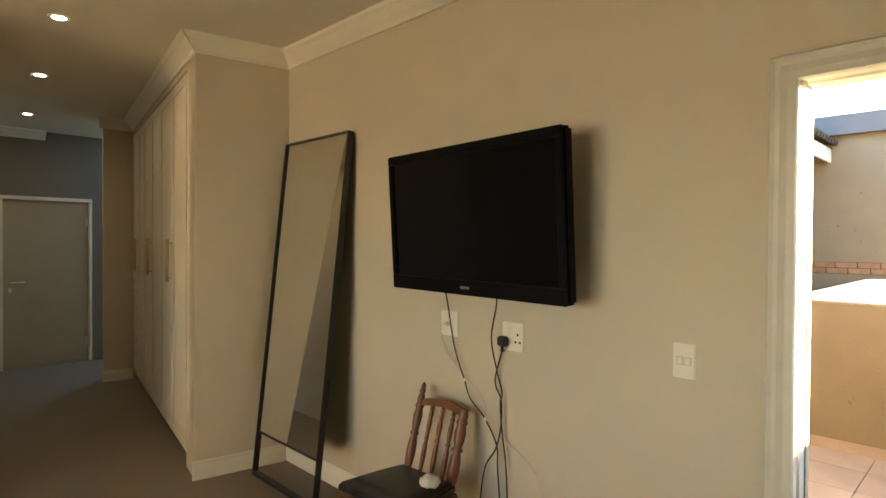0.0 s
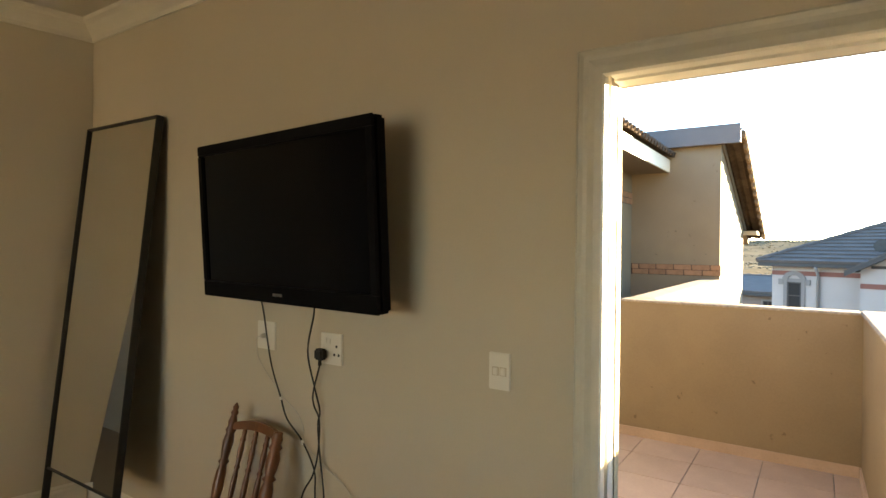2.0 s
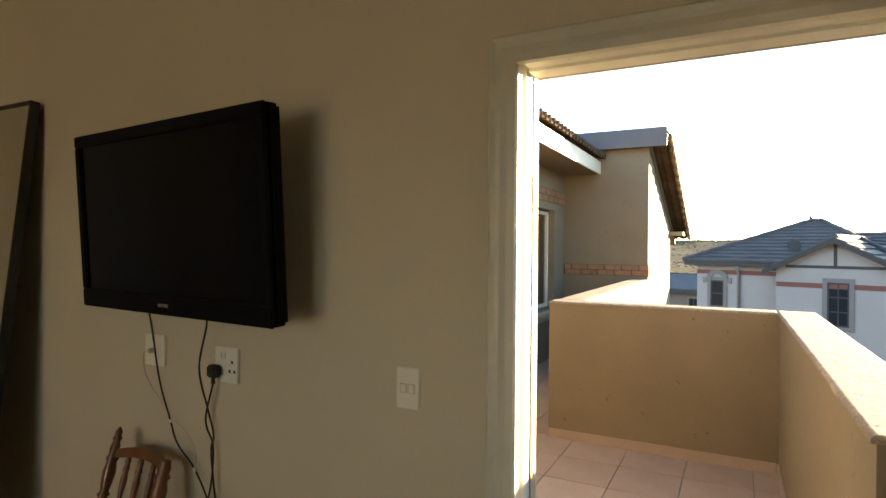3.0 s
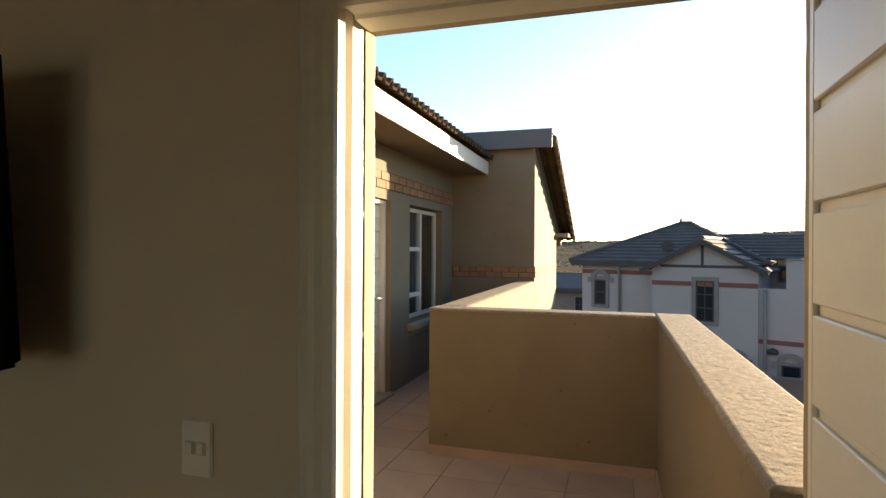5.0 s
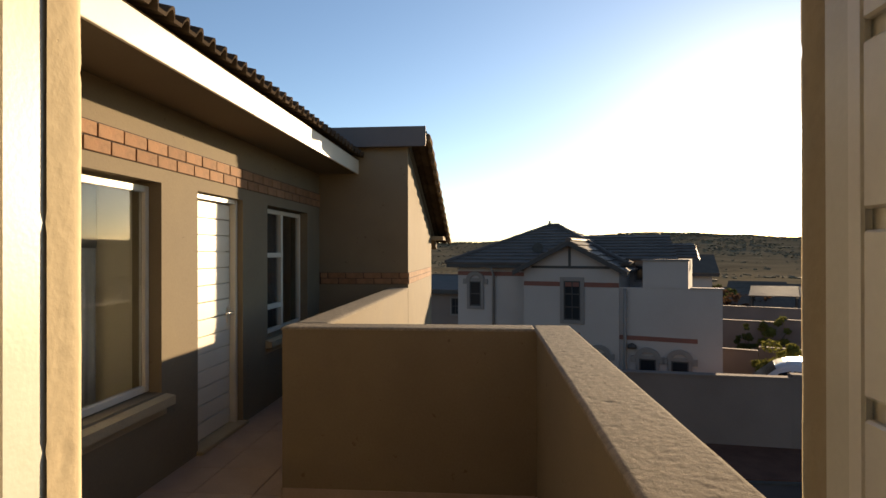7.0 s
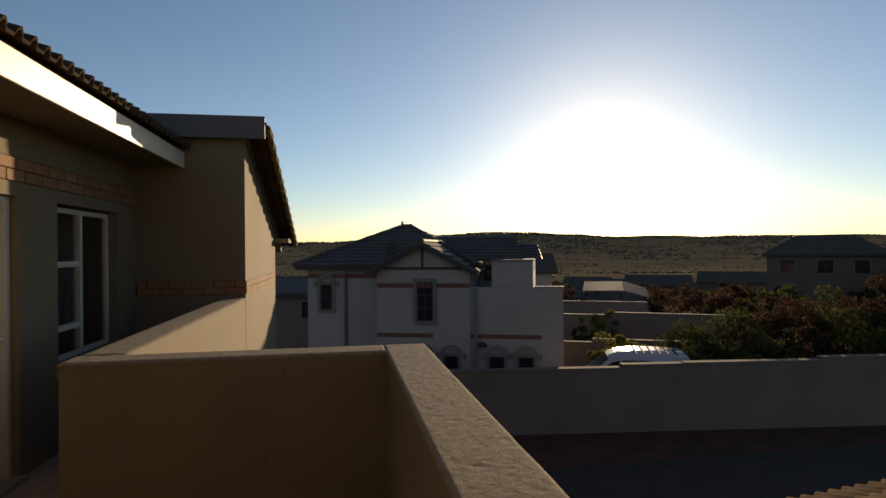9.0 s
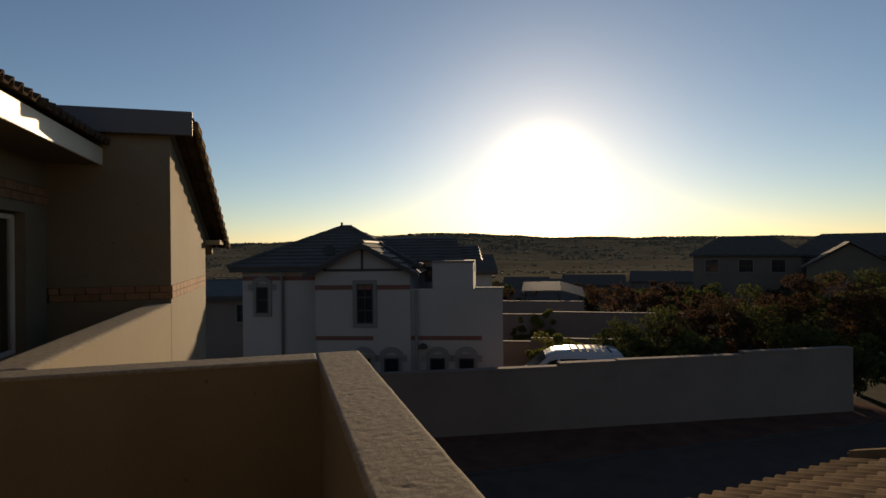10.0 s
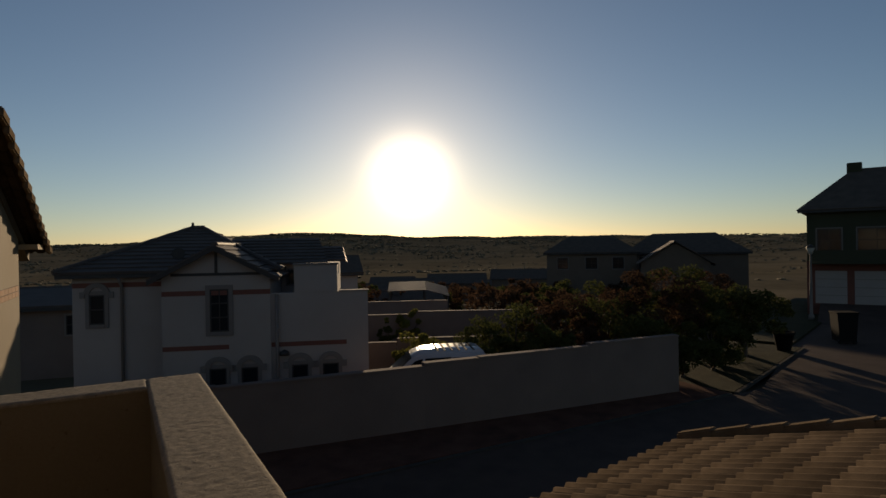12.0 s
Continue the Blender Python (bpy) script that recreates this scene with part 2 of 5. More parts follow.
# ---- building helpers ----
def box(bm, x0, y0, z0, x1, y1, z1, m=None):
    v = [bm.verts.new(p) for p in ((x0, y0, z0), (x1, y0, z0), (x1, y1, z0), (x0, y1, z0), (x0, y0, z1), (x1, y0, z1), (x1, y1, z1), (x0, y1, z1))]
    for f in ((3, 2, 1, 0), (4, 5, 6, 7), (0, 1, 5, 4), (1, 2, 6, 5), (2, 3, 7, 6), (3, 0, 4, 7)):
        bm.faces.new([v[i] for i in f])
    if m is not None:
        for w in v:
            w.co = m @ w.co
    return v


def boxes(*args, bevel=0.0, seg=2, m=None):
    bm = bmesh.new()
    for a in args:
        box(bm, *a, m=m)
    if bevel:
        bmesh.ops.bevel(bm, geom=list(bm.edges), offset=bevel, segments=seg, affect="EDGES", clamp_overlap=True)
    return bm


def prism(pts, axis, a, b):
    """A polygon in the plane across the axis ('x': y,z; 'y': x,z; 'z': x,y), drawn from a to b along it."""
    bm = bmesh.new()

    def at(p, w):
        return {"x": (w, p[0], p[1]), "y": (p[0], w, p[1]), "z": (p[0], p[1], w)}[axis]
    lo = [bm.verts.new(at(p, a)) for p in pts]
    hi = [bm.verts.new(at(p, b)) for p in pts]
    bm.faces.new(lo)
    bm.faces.new(hi)
    for i in range(len(pts)):
        j = (i + 1) % len(pts)
        bm.faces.new((lo[i], lo[j], hi[j], hi[i]))
    bmesh.ops.recalc_face_normals(bm, faces=list(bm.faces))
    return bm


def pierced(axis, a, b, u0, u1, z0, z1, holes):
    """One connected wall from a to b across the axis, u0 to u1 along it, with rectangular holes (u0, u1, z0, z1) through it."""
    us = sorted({u0, u1, *[h[0] for h in holes], *[h[1] for h in holes]})
    zs = sorted({z0, z1, *[h[2] for h in holes], *[h[3] for h in holes]})

    def full(i, k):
        if not (0 <= i < len(us) - 1 and 0 <= k < len(zs) - 1):
            return False
        u, z = (us[i] + us[i + 1]) / 2, (zs[k] + zs[k + 1]) / 2
        return not any(h[0] < u < h[1] and h[2] < z < h[3] for h in holes)
    bm, made = bmesh.new(), {}

    def at(w, i, k):
        if (w, i, k) not in made:
            t = b if w else a
            made[w, i, k] = bm.verts.new((t, us[i], zs[k]) if axis == "x" else (us[i], t, zs[k]))
        return made[w, i, k]
    for i in range(len(us) - 1):
        for k in range(len(zs) - 1):
            if full(i, k):
                for w in (0, 1):
                    bm.faces.new((at(w, i, k), at(w, i + 1, k), at(w, i + 1, k + 1), at(w, i, k + 1)))
                for di, dk, p, q in ((-1, 0, (i, k), (i, k + 1)), (1, 0, (i + 1, k), (i + 1, k + 1)), (0, -1, (i, k), (i + 1, k)), (0, 1, (i, k + 1), (i + 1, k + 1))):
                    if not full(i + di, k + dk):
                        bm.faces.new((at(0, *p), at(0, *q), at(1, *q), at(1, *p)))
    bmesh.ops.recalc_face_normals(bm, faces=list(bm.faces))
    return bm


def lathe(profile, seg=16, m=None, caps=True):
    """A turned solid round z from (radius, height) pairs."""
    bm = bmesh.new()
    rings = []
    for r, z in profile:
        rings.append([bm.verts.new((r * math.cos(2 * math.pi * i / seg), r * math.sin(2 * math.pi * i / seg), z)) for i in range(seg)])
    for a, b in zip(rings, rings[1:]):
        for i in range(seg):
            bm.faces.new((a[i], a[(i + 1) % seg], b[(i + 1) % seg], b[i]))
    if caps:
        bm.faces.new(rings[0][::-1])
        bm.faces.new(rings[-1])
    for f in bm.faces:
        f.smooth = True
    if m is not None:
        bm.transform(m)
    return bm


def tube(points, r, seg=8, closed_ends=True):
    """A round bar along points; r may be one radius or one per point."""
    bm = bmesh.new()
    pts = [Vector(p) for p in points]
    rad = r if isinstance(r, (list, tuple)) else [r] * len(pts)
    rings = []
    for i, p in enumerate(pts):
        d = (pts[min(i + 1, len(pts) - 1)] - pts[max(i - 1, 0)]).normalized()
        q = d.to_track_quat("Z", "Y")
        rings.append([bm.verts.new(p + q @ Vector((rad[i] * math.cos(2 * math.pi * k / seg), rad[i] * math.sin(2 * math.pi * k / seg), 0))) for k in range(seg)])
    for a, b in zip(rings, rings[1:]):
        for k in range(seg):
            f = bm.faces.new((a[k], a[(k + 1) % seg], b[(k + 1) % seg], b[k]))
            f.smooth = True
    if closed_ends:
        bm.faces.new(rings[0][::-1])
        bm.faces.new(rings[-1])
    return bm


def spline(points, n=8):
    """Points of a smooth line through the given ones."""
    p = [Vector(q) for q in points]
    p = [2 * p[0] - p[1], *p, 2 * p[-1] - p[-2]]
    out = []
    for i in range(1, len(p) - 2):
        for k in range(n):
            t = k / n
            a, b, c, d = p[i - 1], p[i], p[i + 1], p[i + 2]
            out.append(0.5 * ((2 * b) + (c - a) * t + (2 * a - 5 * b + 4 * c - d) * t * t + (3 * b - a - 3 * c + d) * t ** 3))
    out.append(p[-2])
    return out


def mesh_of(name, bm, mat):
    me = bpy.data.meshes.new(name)
    bm.to_mesh(me)
    bm.free()
    for m in (mat if isinstance(mat, (list, tuple)) else [mat]):
        me.materials.append(m)
    return me


def solid(name, bm, mat, label="", category="", group="", kind="", m=None):
    ob = new(name, mesh_of(name, bm, mat))
    if m is not None:
        ob.matrix_basis = m
    return tagged(ob, label, category, group, kind)


def part(name, bm, mat, parent, label="", m=None):
    ob = new(name, bm if isinstance(bm, bpy.types.Mesh) else mesh_of(name, bm, mat))
    ob.parent = parent
    if m is not None:
        ob.matrix_basis = m
    return tagged(ob, label)


def thing(name, label, category, m=None, group="", kind=""):
    ob = new(name)
    ob.empty_display_size = 0.1
    if m is not None:
        ob.matrix_basis = m
    return tagged(ob, label, category, group, kind)


def structure(name, bm, mat, label="", m=None):
    return solid(name, bm, mat, label, "", "", "structure", m)

# thin leaves let some of the sun through
for lm in (LEAF, LEAF_LIGHT, LEAF_RED):
    nt = lm.node_tree
    bs = nt.nodes["Principled BSDF"]
    tl = nt.nodes.new("ShaderNodeBsdfTranslucent")
    mxs = nt.nodes.new("ShaderNodeMixShader")
    mxs.inputs[0].default_value = 0.32
    nt.links.new(bs.inputs["Base Color"].links[0].from_socket, tl.inputs["Color"])
    nt.links.new(bs.outputs[0], mxs.inputs[1])
    nt.links.new(tl.outputs[0], mxs.inputs[2])
    nt.links.new(mxs.outputs[0], nt.nodes["Material Output"].inputs["Surface"])


# ---- bedroom: the large structure ----
WY, WO = 2.80, 2.953            # inner and outer face of the balcony wall
DX0, DX1, DZ = 0.328, 1.20, 2.04   # balcony door opening
CZ = 2.826                      # ceiling
CL = pose(-2.87, 2.20, 0, 0, 0, -10)   # the cupboard run leans off square

D2 = 1.79                      # near edge of the bedroom door
structure("floor", boxes((-7.7, -2.75, -0.15, 3.6, WO, 0.0)), FLOOR_IN, "grey-brown tiled bedroom floor")
structure("ceiling", boxes((-7.7, -2.75, CZ, 3.6, WO, CZ + 0.12)), CEIL, "cream painted bedroom ceiling")
structure("wall_north", pierced("y", WY, WO, -3.0, 3.6, 0, CZ, [(DX0 - 0.03, DX1 + 0.03, 0, DZ + 0.03)]), WALL_IN, "beige painted bedroom wall with the balcony door")
structure("wall_closet_end", boxes((-0.12, 0, 0, 0, 0.607, CZ), m=CL), WALL_IN, "beige wall at the end of the cupboards")
WX0, WX1 = -1.9, 0.5           # window facing the balcony door
structure("wall_south", pierced("y", -2.75, -2.6, -7.7, 3.6, 0, CZ, [(WX0, WX1, 1.0, 2.2)]), WALL_IN, "beige painted bedroom wall")
structure("wall_east", boxes((3.45, -2.6, 0, 3.6, WY, CZ)), WALL_IN, "beige painted bedroom wall")
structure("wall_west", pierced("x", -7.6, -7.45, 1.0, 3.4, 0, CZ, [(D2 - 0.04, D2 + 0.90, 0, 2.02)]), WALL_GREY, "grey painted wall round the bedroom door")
structure("wall_west_side", boxes((-7.6, -2.6, 0, -7.448, 1.0, CZ)), WALL_IN, "beige painted bedroom wall")
structure("wall_passage", boxes((-7.45, 0.86, 0, -3.2, 0.98, CZ)), WALL_IN, "beige passage wall facing the cupboards")
structure("wall_closet_nib", boxes((-3.36, -0.28, 0, -3.22, 0.75, CZ), m=CL), WALL_IN, "short beige wall past the cupboards")
structure("wall_closet_back", boxes((-4.7, 0.72, 0, -0.2, 0.86, CZ), m=CL), WALL_IN, "beige wall behind the cupboards")


def cornice_pts(sign=1):
    return [(0, 0), (0, -0.105), (-0.012, -0.105), (-0.018, -0.085), (-0.045, -0.06), (-0.07, -0.03), (-0.092, -0.018), (-0.10, 0)]


def run_trim(name, pts, length, m, mat, label, mitre=(0, 0)):
    """A moulding of section pts (out from the wall, up), drawn along local x; mitre: 1 where an end turns an outer corner."""
    bm = prism([(p[0], p[1]) for p in pts], "x", 0, length)
    for v in bm.verts:
        v.co.x += mitre[0] * v.co.y if v.co.x < length / 2 else -mitre[1] * v.co.y
    structure(name, bm, mat, label, m)


run_trim("cornice", cornice_pts(), 6.2, pose(-2.77, WY, CZ), TRIM, "cream moulded ceiling cornice")
run_trim("cornice", cornice_pts(), 0.60, CL @ pose(0, 0, CZ, 0, 0, 90), TRIM, "cream moulded ceiling cornice", (0.87, 0))
run_trim("cornice", cornice_pts(), 3.22, CL @ pose(-3.22, 0, CZ), TRIM, "cream moulded ceiling cornice", (0, 0.87))
run_trim("cornice", cornice_pts(), 0.32, CL @ pose(-3.22, -0.32, CZ, 0, 0, 90), TRIM, "cream moulded ceiling cornice")
run_trim("cornice", cornice_pts(), 4.6, pose(-7.45, -2.4, CZ, 0, 0, 90), TRIM, "cream moulded ceiling cornice")
SK = [(0, 0), (-0.016, 0), (-0.016, 0.085), (-0.011, 0.10), (-0.006, 0.105), (-0.004, 0.12), (0, 0.12)]
run_trim("baseboard", SK, DX0 - 0.088 + 2.77, pose(-2.77, WY, 0), TRIM, "cream skirting board")
run_trim("baseboard", SK, 2.1, pose(DX1 + 0.09, WY, 0), TRIM, "cream skirting board")
run_trim("baseboard", SK, 0.60, CL @ pose(0, -0.016, 0, 0, 0, 90), TRIM, "cream skirting board")
run_trim("baseboard", SK, 0.29, CL @ pose(-3.22, -0.29, 0, 0, 0, 90), TRIM, "cream skirting board")
run_trim("baseboard", SK, 4.2, pose(-7.45, -2.6, 0, 0, 0, 90), TRIM, "cream skirting board")

# balcony door: frame, architrave and open leaf
door1 = thing("door_1", "open cream painted balcony door with horizontal grooves and timber frame", "door", kind="structure")
AO = 0.086   # width of the architrave
SIDE = [(0, 0), (0, 0.012), (0.006, 0.020), (0.030, 0.020), (0.052, 0.013), (0.066, 0.014), (0.078, 0.022), (AO, 0.014), (AO, 0)]
part("architrave", prism([(DX0 - u, WY - v) for u, v in SIDE], "z", 0, DZ), FRAME_WHITE, door1)
part("architrave", prism([(DX1 + 0.008 + u, WY - v) for u, v in SIDE], "z", 0, DZ), FRAME_WHITE, door1)
bm = prism([(WY - v, DZ + u) for u, v in SIDE], "x", DX0, DX1)
for v in bm.verts:
    v.co.x += (v.co.z - DZ) * (-1 if v.co.x < (DX0 + DX1) / 2 else 1)
part("architrave", bm, FRAME_WHITE, door1)
for x, sg in ((DX0, -1), (DX1 + 0.008, 1)):
    bm = prism([(x + sg * u, WY - v) for u, v in SIDE], "z", DZ, DZ + AO)
    for v in bm.verts:
        if v.co.z > DZ + 0.001:
            v.co.z = DZ + sg * (v.co.x - x) + 0.0004
    bmesh.ops.remove_doubles(bm, verts=list(bm.verts), dist=0.0002)
    part("architrave_corner", bm, FRAME_WHITE, door1)
# jambs with a rebate and a weather groove
part("jamb", prism([(DX0 - 0.03, WY), (DX0, WY), (DX0 + 0.002, WY + 0.014), (DX0 - 0.022, WY + 0.018), (DX0 - 0.022, WY + 0.045), (DX0 + 0.002, WY + 0.049), (DX0 + 0.003, WY + 0.107), (DX0 - 0.03, WY + 0.107)], "z", 0, DZ + 0.03), FRAME_WHITE, door1)
part("screw", lathe([(0.0045, 0), (0.0045, 0.002)], 10, pose(DX0 - 0.0222, WY + 0.030, 1.65, 0, 90, 0)), BLACK_METAL, door1)
part("jamb", prism([(DX1 + 0.03, WY), (DX1 + 0.008, WY), (DX1 + 0.008, WY + 0.034), (DX1 - 0.010, WY + 0.037), (DX1 - 0.010, WY + 0.107), (DX1 + 0.03, WY + 0.107)], "z", 0, DZ + 0.03), FRAME_WHITE, door1)
part("door_head", prism([(WY, DZ + 0.03), (WY, DZ), (WY + 0.032, DZ), (WY + 0.036, DZ - 0.008), (WY + 0.107, DZ - 0.008), (WY + 0.107, DZ + 0.03)], "x", DX0 + 0.0135, DX1 - 0.0105), FRAME_WHITE, door1)


def worn_reveal(x0, x1, face):
    """A plaster reveal with a knocked arris, a hairline crack and small chips on the face that looks into the opening."""
    bm = bmesh.new()
    y0, y1, nz, ny = WY + 0.104, WO + 0.012, 170, 6
    g = []
    for k in range(nz + 1):
        z = DZ * k / nz
        row = []
        for j in range(ny + 1):
            y = y0 + (y1 - y0) * j / ny
            d = 0.0006 * noise.noise(Vector((y * 20, z * 6, x0 * 9)))
            if j >= ny - 1:
                d -= (0.004 if j == ny else 0.001) + max(0.0, noise.noise(Vector((1.7, z * 9, x0)))) * 0.002
            if j == 3 and (0.9 < z < 1.30):
                d -= 0.0022
            if abs(z - 1.355) < 0.022 and j == 3:
                d -= 0.0024
            if noise.noise(Vector((y * 60, z * 26, 4.0))) > 0.52:
                d -= 0.0016
            row.append(bm.verts.new(((x1 if face > 0 else x0) + face * d, y, z)))
        g.append(row)
    for k in range(nz):
        for j in range(ny):
            f = bm.faces.new((g[k][j], g[k][j + 1], g[k + 1][j + 1], g[k + 1][j]))
            f.smooth = True
    back = x0 if face > 0 else x1
    lo = [bm.verts.new((back, r[-1].co.y, r[-1].co.z)) for r in g]
    for k in range(nz):
        bm.faces.new((g[k][-1], lo[k], lo[k + 1], g[k + 1][-1]))
    bmesh.ops.recalc_face_normals(bm, faces=list(bm.faces))
    return bm


part("outer_reveal", worn_reveal(DX0 - 0.03, DX0 + 0.006, 1), PLASTER_OUT, door1, "worn yellow plaster reveal")
part("outer_reveal", worn_reveal(DX1 - 0.008, DX1 + 0.03, -1), PLASTER_OUT, door1, "worn yellow plaster reveal")
part("lintel_reveal", boxes((DX0 - 0.03, WY + 0.108, DZ + 0.002, DX1 + 0.03, WO + 0.01, DZ + 0.03), bevel=0.004), PLASTER_OUT, door1)
part("threshold", boxes((DX0 + 0.022, WY, 0.001, DX1 - 0.015, WO, 0.025), bevel=0.005), SILVER, door1, "dull metal threshold")
LEAF_M = pose(DX1, WY + 0.028, 0.0, 0, 0, -90.6)
leaf = thing("door_leaf", "", "", m=LEAF_M)
leaf.parent = door1
bm = bmesh.new()
box(bm, 0.0, -0.026, 0.01, 0.86, 0.002, 2.025)
box(bm, 0.0, -0.036, 0.01, 0.022, -0.026, 2.025)
box(bm, 0.812, -0.036, 0.01, 0.86, -0.026, 2.025)
gz = [0.012] + [0.167 + 0.162 * i for i in range(12)] + [2.025]
for za, zb in zip(gz, gz[1:]):
    box(bm, 0.0222, -0.036, za + 0.009, 0.8118, -0.026, zb - 0.009)
bmesh.ops.bevel(bm, geom=list(bm.edges), offset=0.0025, segments=1, affect="EDGES", clamp_overlap=True)
part("leaf_panel", bm, DOOR_PAINT, leaf)
bm = boxes((0.815, -0.044, 0.93, 0.855, -0.0365, 1.15), bevel=0.003)
part("lock_plate", bm, SILVER, leaf, "steel lock plate")
part("door_handle", tube(spline([(0.835, -0.044, 1.06), (0.835, -0.085, 1.06), (0.82, -0.093, 1.06), (0.72, -0.091, 1.06)], 5), 0.009), SILVER, leaf, "steel lever handle")
for z in (0.25, 1.05, 1.85):
    part("hinge", lathe([(0.006, z - 0.05), (0.006, z + 0.05)], 10, pose(0.0, 0.006, 0)), SILVER, leaf)

# bedroom door at the end of the passage
door2 = thing("door_2", "closed cream flush bedroom door with a steel lever handle", "door", kind="structure")
part("door_leaf", boxes((-7.53, D2, 0.002, -7.485, D2 + 0.865, 2.0), bevel=0.003), CREAM_DOOR_DIM, door2)
part("door_frame", boxes((-7.6, D2 - 0.04, 0, -7.43, D2 - 0.003, 2.003), (-7.6, D2 + 0.868, 0, -7.43, D2 + 0.90, 2.003), (-7.6, D2 - 0.04, 2.003, -7.43, D2 + 0.90, 2.04)), TRIM, door2)
part("door_handle", tube(spline([(-7.485, D2 + 0.07, 1.02), (-7.43, D2 + 0.07, 1.02), (-7.425, D2 + 0.09, 1.02), (-7.425, D2 + 0.20, 1.02)], 4), 0.009), SILVER, door2, "steel lever handle")
part("keyhole_plate", boxes((-7.485, D2 + 0.055, 0.90, -7.481, D2 + 0.085, 0.96), bevel=0.001), SILVER, door2)
for z in (0.25, 1.75):
    part("hinge", boxes((-7.482, D2 + 0.84, z - 0.05, -7.475, D2 + 0.88, z + 0.05)), SILVER, door2)

# window behind the camera
win1 = thing("window_1", "white framed bedroom window in the wall facing the balcony door", "window", kind="structure")
part("window_frame", boxes((WX0, -2.7, 1.0, WX0 + 0.06, -2.64, 2.2), (WX1 - 0.06, -2.7, 1.0, WX1, -2.64, 2.2), (WX0 + 0.06, -2.7, 1.0, WX1 - 0.06, -2.64, 1.06), (WX0 + 0.06, -2.7, 2.14, WX1 - 0.06, -2.64, 2.2), (-0.73, -2.69, 1.06, -0.67, -2.65, 2.14)), FRAME_WHITE, win1)
part("window_sill", boxes((WX0 - 0.05, -2.6, 0.97, WX1 + 0.05, -2.5, 1.0), bevel=0.006), TRIM, win1)
pane = part("pane", boxes((WX0 + 0.06, -2.675, 1.06, WX1 - 0.06, -2.668, 2.14)), GLASS, win1)
pane.visible_shadow = False

# built-in cupboards
def cupboard_unit(s0, s1, drawers=False):
    ob = thing("cupboard", "tall cream built-in cupboard with panelled doors and slim bar handles" if not drawers else "tall cream built-in cupboard with six drawers under panelled doors", "cupboard", CL, group="built-in cupboards along the passage")
    part("body", boxes((-s1 + 0.002, 0.02, 0.09, -s0 - 0.002, 0.60, 2.68)), CUPBOARD, ob)
    part("plinth", boxes((-s1 + 0.002, 0.05, 0.0, -s0 - 0.002, 0.08, 0.088)), CUPBOARD, ob)
    fronts = []
    mid = (s0 + s1) / 2
    if drawers:
        for i in range(6):
            z = 0.10 + i * 0.165
            d = part("drawer_front", boxes((-s1 + 0.006, 0.0, z, -s0 - 0.006, 0.02, z + 0.158), bevel=0.004), CUPBOARD, ob)
            part("handle", tube([(-mid - 0.08, -0.028, z + 0.08), (-mid + 0.08, -0.028, z + 0.08)], 0.006), BRASS, d, "brass bar handle")
        lo = 1.10
    else:
        lo = 0.10
    for a, b, hx in ((s0, mid, mid - 0.035), (mid, s1, mid + 0.035)):
        x0, x1 = -b + 0.003, -a - 0.003
        d = part("door", boxes((x0, 0.004, lo, x1, 0.02, 2.66)), CUPBOARD, ob)
        for st in ((x0, x0 + 0.06), (x1 - 0.06, x1)):
            part("stile", boxes((st[0], -0.004, lo, st[1], 0.0035, 2.66), bevel=0.002), CUPBOARD, d)
        for rl in ((lo, lo + 0.07), (2.59, 2.66)):
            part("rail", boxes((x0 + 0.0605, -0.004, rl[0], x1 - 0.0605, 0.0035, rl[1]), bevel=0.002), CUPBOARD, d)
        bm = tube([(-hx, -0.034, 1.22), (-hx, -0.034, 1.54)], 0.006)
        b2 = tube([(-hx, -0.034, 1.25), (-hx, 0.0, 1.25)], 0.005)
        b3 = tube([(-hx, -0.034, 1.51), (-hx, 0.0, 1.51)], 0.005)
        for o in (b2, b3):
            me = bpy.data.meshes.new("tmp")
            o.to_mesh(me)
            o.free()
            bm.from_mesh(me)
            bpy.data.meshes.remove(me)
        part("handle", bm, BRASS, d, "slim brass bar handle")


for a, b, dr in ((0.27, 1.36, False), (1.36, 2.34, False), (2.34, 3.18, True)):
    cupboard_unit(a, b, dr)
structure("cupboard_filler", boxes((-0.268, 0.0, 0.0, -0.03, 0.2, CZ - 0.003), m=CL), WALL_IN, "plastered nib at the end of the cupboards")
structure("cupboard_bulkhead", boxes((-3.22, 0.0, 2.68, -0.13, 0.72, CZ - 0.002), m=CL), WALL_IN, "plastered bulkhead over the cupboards")

# ceiling downlights
for x, y in ((-3.135, 1.521), (-4.617, 1.675), (-6.391, 1.863)):
    dl = thing("ceiling_downlight", "round recessed ceiling downlight, lit", "ceiling light", pose(x, y, CZ), group="downlights along the passage")
    part("trim_ring", lathe([(0.036, -0.001), (0.055, -0.001), (0.055, -0.006), (0.05, -0.010), (0.036, -0.006)], 24, caps=False), SILVER, dl)
    part("lamp_face", lathe([(0.004, -0.004), (0.035, -0.004), (0.035, -0.002)], 24), DOWN_GLOW, dl, "glowing lamp face")

